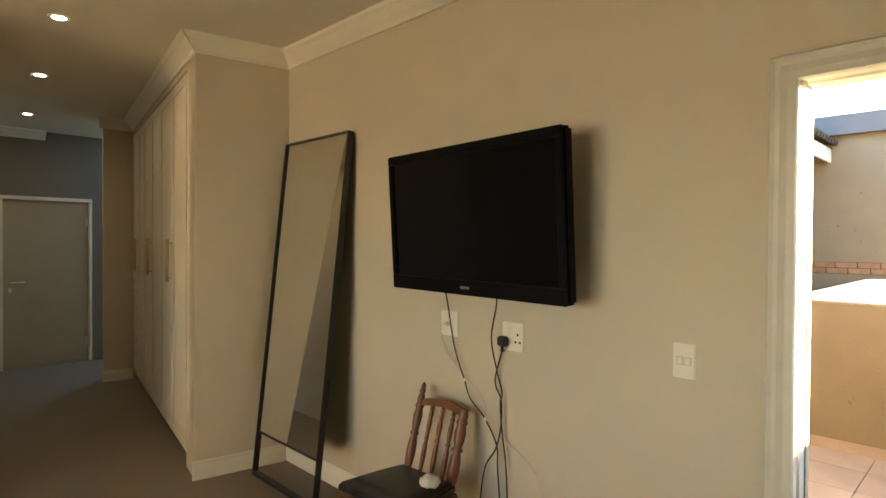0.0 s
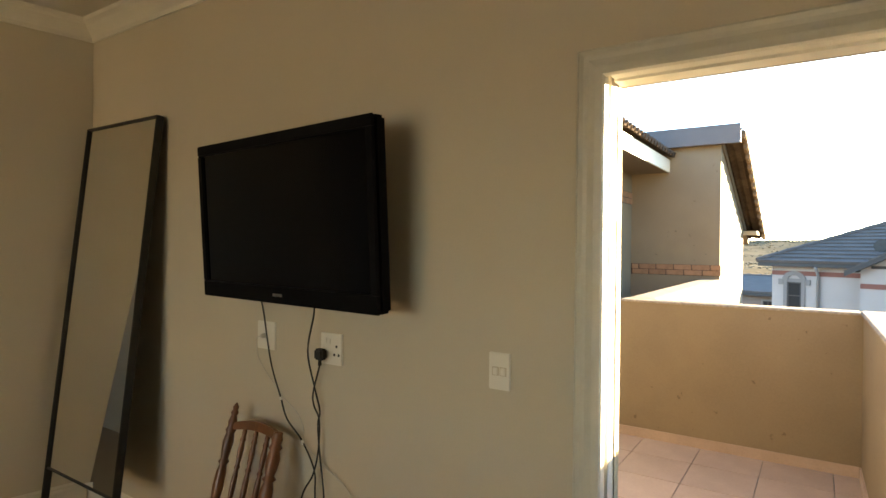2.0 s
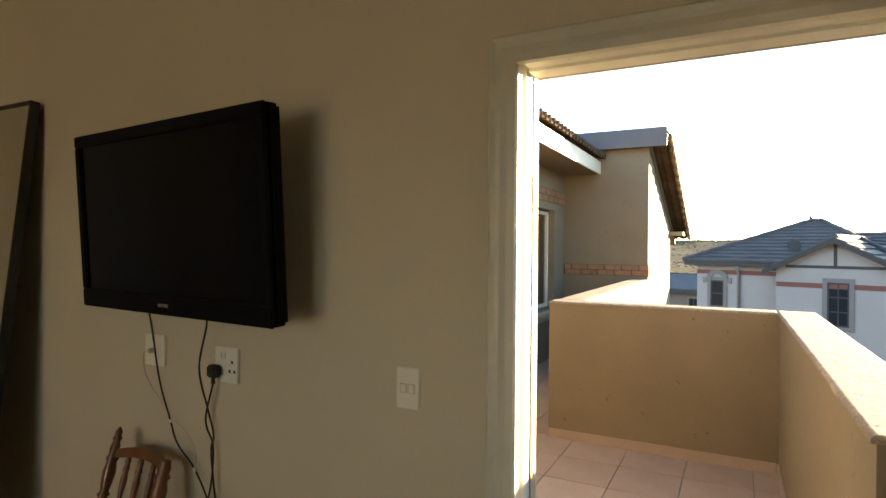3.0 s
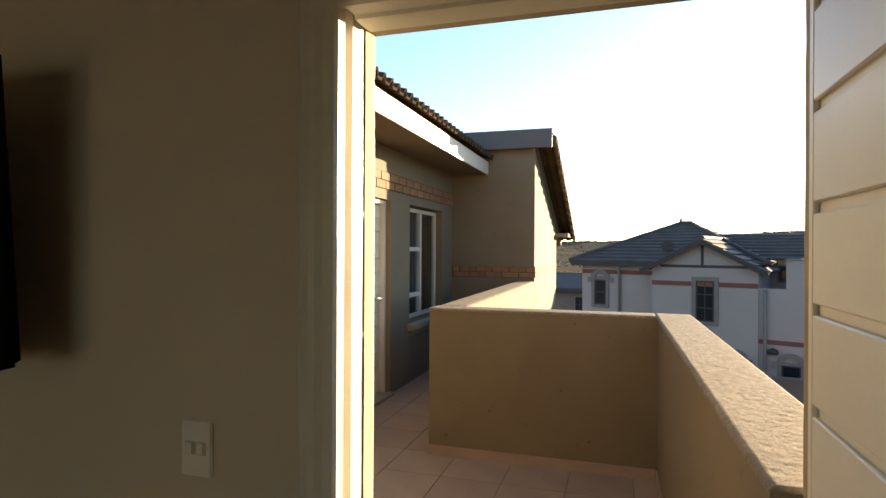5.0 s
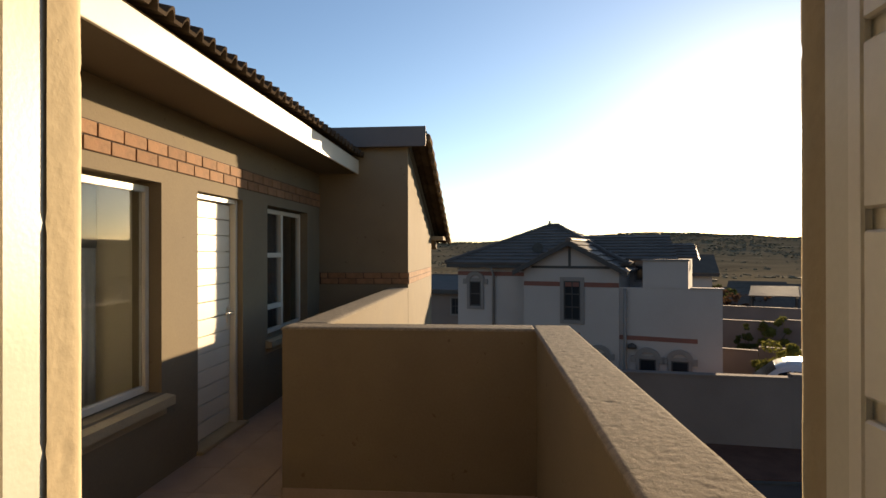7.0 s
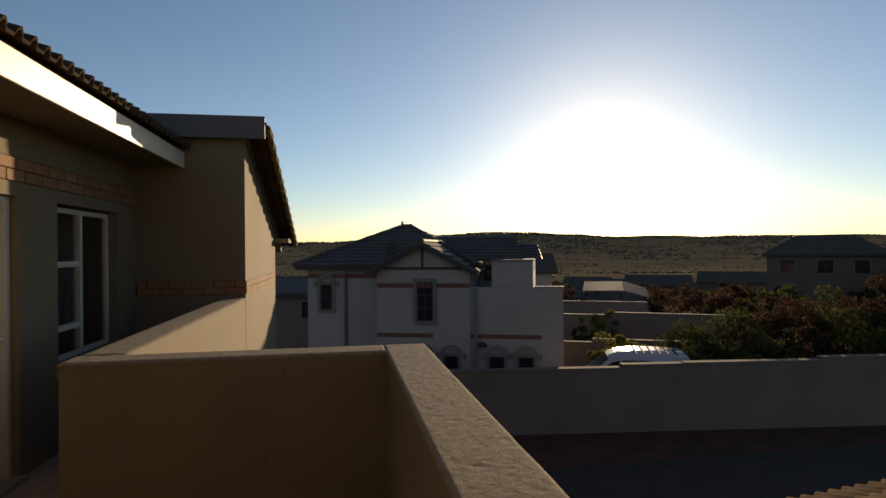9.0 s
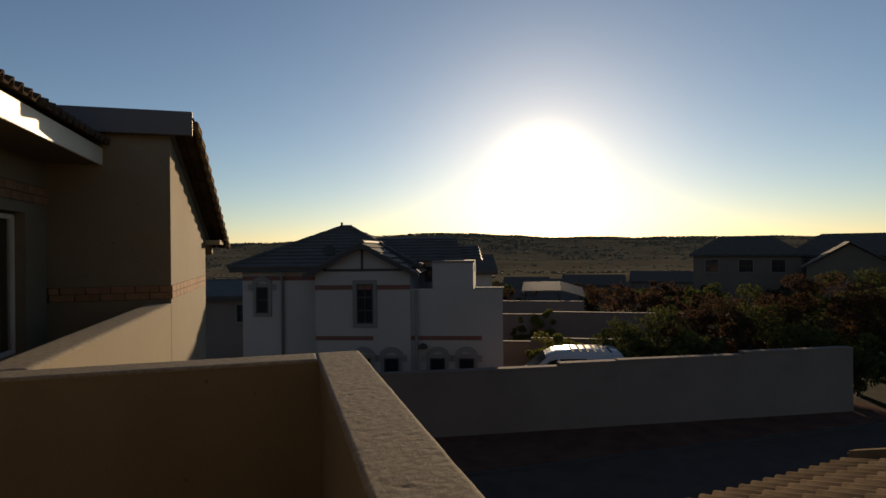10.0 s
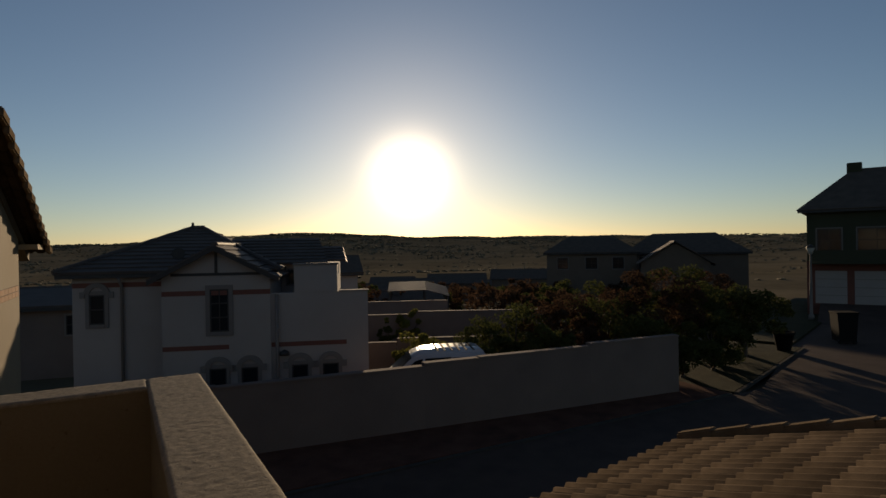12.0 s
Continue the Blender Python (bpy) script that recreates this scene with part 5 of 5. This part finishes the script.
bm = bmesh.new()
radii = [0.0, 4, 8, 12, 16, 20, 26, 32, 40, 50, 62, 76, 95, 120, 150, 190, 240, 300, 380, 480, 600, 740, 900, 1080, 1260, 1440, 1580, 1700, 2200, 3000, 4200]
NA = 240
prev = None
for r in radii:
    ring = []
    for k in range(NA):
        yaw = 360.0 * k / NA
        yy = yaw if yaw <= 180 else yaw - 360
        z = ground_height(min(r, 1700), yy)
        p = Vector((-math.sin(radians(yaw)) * r, math.cos(radians(yaw)) * r, z))
        if r > 60:
            z += (0.004 * min(r, 1700)) * noise.noise(Vector((p.x / 90, p.y / 90, 0.3))) + 0.0012 * min(r, 1700) * noise.noise(Vector((p.x / 22, p.y / 22, 0.8)))
        if r > 1700:
            z -= (r - 1700) * 0.012
        ring.append(bm.verts.new((p.x, p.y, z)) if r else None)
    if r == 0:
        centre = bm.verts.new((0, 0, -3.3))
    else:
        for k in range(NA):
            n = (k + 1) % NA
            f = bm.faces.new((centre, ring[k], ring[n]) if prev is None else (prev[k], ring[k], ring[n], prev[n]))
            f.smooth = True
        prev = ring
structure("ground", bm, EARTH, "dry grass and earth running out to low hills")
structure("road", boxes((-14, 6.5, GZ - 0.05, 60, 14.6, GZ + 0.012)), ASPHALT, "dark asphalt yard and road below the balcony")
structure("pavement", boxes((-14, 14.75, GZ - 0.05, 18.4, 19.0, GZ + 0.06), bevel=0.02), PAVING, "red-brown bare verge along the boundary wall")
structure("kerb", boxes((-14, 14.604, GZ - 0.05, 18.4, 14.746, GZ + 0.05), bevel=0.015), KERB, "concrete kerb along the bare verge")
structure("road", boxes((0, -4.0, GZ - 0.05, 60, 4.0, GZ + 0.016), m=pose(19.5, 10.0, 0, 0, 0, 24)), ASPHALT, "dark asphalt street")
structure("pavement", boxes((0, 0, GZ - 0.05, 10.5, 3.4, GZ + 0.05), bevel=0.02, m=pose(18.6, 14.7, 0, 0, 0, 18)), VERGE, "grass verge beside the boundary wall")
structure("kerb", boxes((0, -0.14, GZ - 0.05, 10.4, -0.004, GZ + 0.06), bevel=0.015, m=pose(18.6, 14.7, 0, 0, 0, 18)), KERB, "concrete kerb along the verge")
structure("pavement", boxes((0, 0, GZ - 0.05, 26, 4.0, GZ + 0.10), bevel=0.02, m=pose(29.0, 18.6, 0, 0, 0, 20)), VERGE, "grass verge across the street")


# ---- trees and bushes ----
def leaves(n, centre_fn, size, rng, squash=1.0):
    """Many small pointed leaves, each a bent quad, about the places that centre_fn gives."""
    verts, faces = [], []
    for i in range(n):
        c = centre_fn()
        d = rng.normal(size=3)
        d /= np.linalg.norm(d) + 1e-9
        e = np.cross(d, rng.normal(size=3))
        e /= np.linalg.norm(e) + 1e-9
        s = size * rng.uniform(0.6, 1.5)
        k = len(verts)
        verts += [c - d * s, c + e * s * 0.34, c + d * s, c - e * s * 0.34]
        faces.append((k, k + 1, k + 2, k + 3))
    me = bpy.data.meshes.new("crown")
    me.from_pydata([tuple(v) for v in verts], [], faces)
    return me


def tree(x, y, z0, height, spread, mat, label, seed, n=3200, trunk_h=0.35, leaf=0.085, name="tree", clumps=26):
    rng = np.random.default_rng(seed)
    ob = thing(name, label, name.replace("_", " "), pose(x, y, z0))
    th = height * trunk_h
    bend = rng.uniform(-0.15, 0.15, 2)
    pts = [(bend[0] * k * k * 0.5, bend[1] * k * k * 0.5, th * 1.5 * k) for k in (0, 0.25, 0.5, 0.75, 1.0)]
    part("trunk", tube(pts, [0.05 * height ** 0.7 * f for f in (1.15, 0.9, 0.75, 0.6, 0.35)], 9), BARK, ob)
    cl = []
    for i in range(clumps):
        a = rng.uniform(0, 2 * math.pi)
        rr = spread * math.sqrt(rng.uniform(0.02, 1))
        zc = th + (height - th) * (0.15 + 0.8 * rng.uniform(0, 1) * (1 - 0.45 * (rr / spread) ** 2))
        cl.append(np.array([rr * math.cos(a), rr * math.sin(a), zc, rng.uniform(0.16, 0.34) * spread]))
    for c in cl[:7]:
        b0 = Vector(pts[2 + (int(c[2] * 10) % 3)])
        b1 = Vector(c[:3])
        part("limb", tube([b0, b0.lerp(b1, 0.5) + Vector((0, 0, 0.08 * height)), b1], [0.022 * height ** 0.7, 0.015 * height ** 0.7, 0.004], 6), BARK, ob)

    def centre():
        c = cl[rng.integers(len(cl))]
        o = rng.normal(size=3)
        o *= c[3] * rng.uniform(0.3, 1.0) ** 0.5 / (np.linalg.norm(o) + 1e-9)
        o[2] *= 0.7
        p = c[:3] + o
        p[2] = max(p[2], 0.06)
        return p
    me = leaves(n, centre, leaf, rng)
    me.materials.append(mat)
    cr = part("crown", me, None, ob)
    cr["kind"] = "stuff"
    return ob


BUSHES = (
    (12.6, 20.6, 2.2, 1.3, LEAF, "dark leafy shrub behind the boundary wall"), (14.6, 21.4, 3.0, 1.6, LEAF, "dark leafy tree behind the boundary wall"),
    (16.4, 20.4, 3.2, 1.6, LEAF_RED, "russet-leaved tree behind the boundary wall"), (18.3, 20.2, 3.6, 1.8, LEAF, "dark leafy tree behind the boundary wall"),
    (20.3, 19.4, 4.3, 1.9, LEAF_RED, "russet-leaved tree near the wall's end"), (22.3, 19.6, 4.4, 2.0, LEAF, "tall dark leafy tree near the street"),
    (24.6, 18.2, 3.9, 1.7, LEAF, "dark leafy tree by the street"), (26.0, 20.5, 3.8, 1.8, LEAF_RED, "russet-leaved tree by the street"),
    (17.4, 17.4, 2.5, 1.2, LEAF, "dark shrub at the boundary wall"), (19.0, 17.0, 2.3, 1.2, LEAF, "dark shrub at the boundary wall"),
    (14.2, 18.4, 2.3, 1.1, LEAF, "dark shrub over the boundary wall"), (11.3, 23.5, 1.9, 1.0, LEAF_LIGHT, "small leafy shrub behind the parked van"),
    (20.9, 17.1, 2.6, 1.2, LEAF, "dark shrub beside the agave"))
for i, (x, y, h, s, mt, lab) in enumerate(BUSHES):
    tree(x, y, GZ - 0.3, h + 0.2, s, mt, lab, 11 + i, n=9000 if h > 3 else 6000, trunk_h=0.2, leaf=0.075, clumps=40)
tree(14.7, 31.5, -4.0, 2.6, 0.75, LEAF_LIGHT, "small sunlit yellow-green conifer in a garden", 51, n=2200, trunk_h=0.1)
tree(13.1, 30.8, -4.0, 2.3, 0.5, LEAF, "slim dark conifer in a garden", 52, n=1500, trunk_h=0.1)
tree(46.5, 17.5, GZ, 3.4, 2.0, LEAF, "dark bush by the green house", 53, n=2600, trunk_h=0.1, leaf=0.12)
for i in range(96):
    rng = np.random.default_rng(90 + i)
    yw, r = radians(rng.uniform(-50, -2) if i % 2 else rng.uniform(-40, -14)), rng.uniform(46, 150) if i % 3 else rng.uniform(44, 75)
    zz = ground_height(r, math.degrees(yw))
    tree(-math.sin(yw) * r, math.cos(yw) * r, zz - 0.2, rng.uniform(2.0, 3.6), rng.uniform(1.4, 2.4), LEAF if i % 3 else LEAF_RED, "distant dark-leaved garden tree in the valley", 130 + i, n=700, trunk_h=0.15, leaf=0.22, clumps=14)

# distant woods: small irregular clumps over the hills
rng = np.random.default_rng(7)
bm = bmesh.new()
base = bmesh.new()
bmesh.ops.create_icosphere(base, subdivisions=1, radius=1.0)
bv = [v.co.copy() for v in base.verts]
bf = [[v.index for v in f.verts] for f in base.faces]
base.free()
verts, faces = [], []
for i in range(26000):
    yaw = rng.uniform(-80, 28)
    r = math.sqrt(rng.uniform(160 ** 2, 1680 ** 2)) if i % 3 else rng.uniform(1350, 1690)
    if noise.noise(Vector((r / 160 * math.cos(radians(yaw)), r / 160 * math.sin(radians(yaw)), 2.0))) < -0.12 and i % 4:
        continue
    x, y = -math.sin(radians(yaw)) * r, math.cos(radians(yaw)) * r
    z = ground_height(r, yaw) + 0.004 * r * noise.noise(Vector((x / 90, y / 90, 0.3)))
    s = rng.uniform(0.6, 1.6) * (0.45 + r / 1400)
    k = len(verts)
    for v in bv:
        j = 1 + 0.5 * rng.uniform(-1, 1)
        verts.append((x + v.x * s * 1.5 * j, y + v.y * s * 1.5 * j, z + s * 0.2 + v.z * s * 0.6 * j))
    faces += [[k + n for n in f] for f in bf]
me = bpy.data.meshes.new("woods")
me.from_pydata(verts, [], faces)
me.materials.append(WOODS)
tagged(new("woods", me), "scattered dark bush over the distant hills", "woods", "", "stuff")

# ---- things in the street and yard ----
van = thing("van", "white minibus parked behind the boundary wall", "van", pose(8.3, 20.2, HG - 0.13, 0, 0, -22) @ Matrix.Diagonal((0.84, 0.95, 0.985, 1)))
prof = [(0.0, 0.35), (0.0, 0.88), (0.45, 1.06), (1.22, 1.64), (1.55, 1.755), (2.3, 1.82), (3.95, 1.82), (4.14, 1.74), (4.2, 1.3), (4.2, 0.35)]
bm = prism(prof, "y", 0, 1.7)
bmesh.ops.bevel(bm, geom=list(bm.edges), offset=0.06, segments=3, affect="EDGES", clamp_overlap=True)
for f in bm.faces:
    f.smooth = True
part("body", bm, VAN_WHITE, van)
for y, s in ((-0.012, 1), (1.702, -1)):
    for pts in ([(0.80, 1.12), (1.30, 1.52), (1.62, 1.60), (1.62, 1.12)], [(1.72, 1.1), (1.72, 1.60), (2.75, 1.62), (2.75, 1.1)], [(2.8, 1.1), (2.8, 1.6), (3.85, 1.58), (3.95, 1.1)]):
        part("side_window", prism(pts, "y", y, y + 0.01), DARK_GLASS, van)
part("windscreen", prism([(0.50, 1.09), (1.19, 1.61), (1.175, 1.64), (0.47, 1.115)], "y", 0.12, 1.58), DARK_GLASS, van)
# dark bars laid on the van roof in place of slanting shadows and reflections
for k in range(6):
    part("roof_shadow_bar", boxes((2.2 + 0.29 * k, 0.10, 1.80, 2.28 + 0.29 * k, 1.60, 1.834), bevel=0.004), BIN_PLASTIC, van, "dark bar standing in for a shadow across the roof")
for x in (0.85, 3.4):
    for y in (0.02, 1.48):
        w = part("wheel", lathe([(0.30, 0), (0.33, 0.03), (0.33, 0.17), (0.30, 0.2)], 20, pose(x, y, 0.33, -90)), RUBBER, van)
        part("rim", lathe([(0.19, 0.0), (0.19, 0.205), (0.05, 0.215)], 16, pose(x, y - 0.008, 0.33, -90)), SILVER, w)
part("mirror_arm", boxes((0.72, -0.16, 1.12, 0.80, -0.005, 1.28), bevel=0.02), RUBBER, van)

lamp = thing("street_lamp", "slim street lamp with a lantern head on a tall post", "street lamp", pose(38.6, 22.8, GZ + 0.1))
part("post", lathe([(0.16, 0), (0.16, 0.25), (0.09, 0.35), (0.075, 2.2), (0.10, 2.25), (0.07, 2.32), (0.055, 4.05), (0.09, 4.1)], 12), HOUSE_SURR, lamp)
part("lantern", lathe([(0.09, 4.1), (0.24, 4.46), (0.24, 4.50)], 8), LAMP_GLASS, lamp)
part("lantern_cap", lathe([(0.30, 4.50), (0.16, 4.64), (0.03, 4.72)], 8), HOUSE_TIMBER, lamp)

wb = thing("refuse_bin", "large dark wheeled refuse bin at the kerb", "bin", pose(31.6, 17.6, GZ + 0.01, 0, 0, -40))
part("bin_body", prism([(-0.36, 0.12), (0.36, 0.12), (0.46, 1.45), (-0.46, 1.45)], "y", -0.4, 0.4), BIN_PLASTIC, wb)
part("bin_lid", boxes((-0.52, -0.46, 1.452, 0.52, 0.46, 1.54), bevel=0.04), BIN_PLASTIC, wb)
for x in (-0.3, 0.3):
    part("wheel", lathe([(0.12, 0), (0.12, 0.08)], 14, pose(x, -0.36, 0.12, -90)), RUBBER, wb)

pot = thing("plant_pot", "dark tapered plant pot on the verge", "plant pot", pose(27.2, 18.0, GZ + 0.05))
part("pot", lathe([(0.28, 0), (0.42, 0.75), (0.47, 0.76), (0.47, 0.86), (0.40, 0.86), (0.37, 0.70)], 18), BIN_PLASTIC, pot)
agave = thing("agave", "spiky agave with long narrow leaves on the verge", "agave", pose(22.2, 17.9, GZ + 0.05))
rng = np.random.default_rng(4)
for i in range(34):
    a, el, L = rng.uniform(0, 2 * math.pi), rng.uniform(0.25, 1.35), rng.uniform(0.7, 1.05)
    d = Vector((math.cos(a) * math.cos(el), math.sin(a) * math.cos(el), math.sin(el)))
    part("leaf", tube([d * 0.05, d * L * 0.5, d * L + Vector((0, 0, -0.06))], [0.035, 0.028, 0.002], 5), LEAF_LIGHT, agave)

# ---- pieces: bricks, balcony tiles, the low roof ----
BRK = mesh_of("brick", boxes((0, 0, 0, 0.012, 0.228, 0.080), bevel=0.003, seg=1), BRICK)
BRK_LOW = mesh_of("brick", boxes((0, 0, 0, 0.012, 0.238, 0.068), bevel=0.003, seg=1), BRICK)
for c in range(2):
    for i in range(24):
        y = 4.212 + 0.24 * i + (0.12 if c == 0 else 0)
        if y + 0.24 < TY - 0.005:
            part("brick", BRK, None, wing, m=pose(LX + 0.001 + random.uniform(0, 0.003), y, 2.177 + 0.089 * c))
        elif y + 0.06 < TY:
            part("brick", boxes((0, 0, 0, 0.012, TY - 0.006 - y, 0.080), bevel=0.003, seg=1), BRICK, wing, m=pose(LX + 0.002, y, 2.177 + 0.089 * c))
part("mortar_bed", boxes((-1.445, TY - 0.003, 1.152, AX1 + 0.002, TY, 1.306), (AX1 + 0.002, TY - 0.003, 1.152, AX1 + 0.005, 12.6, 1.306)), MORTAR, tower)
for c in range(2):
    for i in range(5):
        x = -1.425 + 0.240 * i + (0.10 if c else 0)
        if c and not i:
            part("brick", boxes((0, 0, 0, 0.012, 0.09, 0.068), bevel=0.003, seg=1), BRICK, tower, m=pose(-1.43, TY - 0.001, 1.157 + 0.076 * c, 0, 0, -90))
        w = min(0.230, AX1 + 0.002 - x)
        if w > 0.03:
            part("brick", boxes((0, 0, 0, 0.012, w, 0.070), bevel=0.003, seg=1), BRICK, tower, m=pose(x, TY - 0.001, 1.157 + 0.076 * c, 0, 0, -90))
    for i in range(11):
        part("brick", BRK_LOW, None, tower, m=pose(AX1 + 0.004, TY + 0.0 + 0.25 * i, 1.157 + 0.076 * c))
TL = 0.42
fl = structure("balcony_floor", boxes((-1.55, WO, -0.011, PX0, PY0, -0.009), (-1.55, PY0, -0.011, AX0, TY, -0.009)), GROUT, "pinkish tiled balcony floor")
TB = mesh_of("tile", boxes((0.003, 0.003, 0, TL - 0.003, TL - 0.003, 0.008), bevel=0.0015, seg=1), TILE_BALC)
nx = int((PX0 + 1.55) / TL)
for i in range(nx + 1):
    for j in range(17):
        x0, y0 = -1.55 + TL * i, WO + TL * j
        x1 = min(x0 + TL, PX0 if y0 < PY0 - 0.05 else AX0)
        y1 = min(y0 + TL, TY)
        if y0 < PY0 < y1 and x0 >= AX0 - 0.05:
            y1 = PY0
        if x1 - x0 < 0.03 or y1 - y0 < 0.03:
            continue
        if x1 - x0 > TL - 0.001 and y1 - y0 > TL - 0.001:
            part("tile", TB, None, fl, m=pose(x0, y0, -0.0085 + random.uniform(0, 0.0008)))
        else:
            part("tile", boxes((0.003, 0.003, 0, x1 - x0 - 0.003, y1 - y0 - 0.003, 0.008)), TILE_BALC, fl, m=pose(x0, y0, -0.0085))

# low tiled roof beside the balcony: its eave faces the street, its rolls run up towards the house
RP = 17.0
RM = pose(6.08, 6.84, -0.345, 0, 0, 8.8)
low = thing("garage_roof", "low brown concrete roll-tile roof beside the balcony", "roof", RM, kind="structure")
part("roof_deck", prism([(0.03, -0.09), (-3.4, -0.09 + 3.4 * math.tan(radians(RP))), (-3.4, -0.5), (0.03, -0.20)], "x", -3.9, -0.02), SOFFIT, low)
cr, sr = math.cos(radians(RP)), math.sin(radians(RP))
for r in range(10):
    for i in range(13):
        m = pose(-0.30 * i, 0.05 - 0.33 * r * cr, 0.33 * r * sr, 0, 0, 180) @ pose(0, 0, 0, RP + 1.0, 0, 0)
        part("roof_tile", TILE, None, low, m=m @ pose(random.uniform(-0.004, 0.004), random.uniform(-0.008, 0.008), random.uniform(0, 0.004), 0, random.uniform(-0.5, 0.5), 0))
for r in range(9):
    part("verge_tile", boxes((-0.09, -0.40, -0.05, 0.05, 0.0, 0.075), bevel=0.018), VERGE_TILE_LIT, low, m=pose(0, 0.07 - 0.35 * r * cr, 0.022 + 0.35 * r * sr, -RP - 3.5, 0, 0))
structure("wall_garage", boxes((-3.7, -3.2, GZ, -0.15, -0.25, -0.50), m=RM @ pose(0, 0, 0.34)), PLASTER, "yellow-beige garage wall under the low roof")
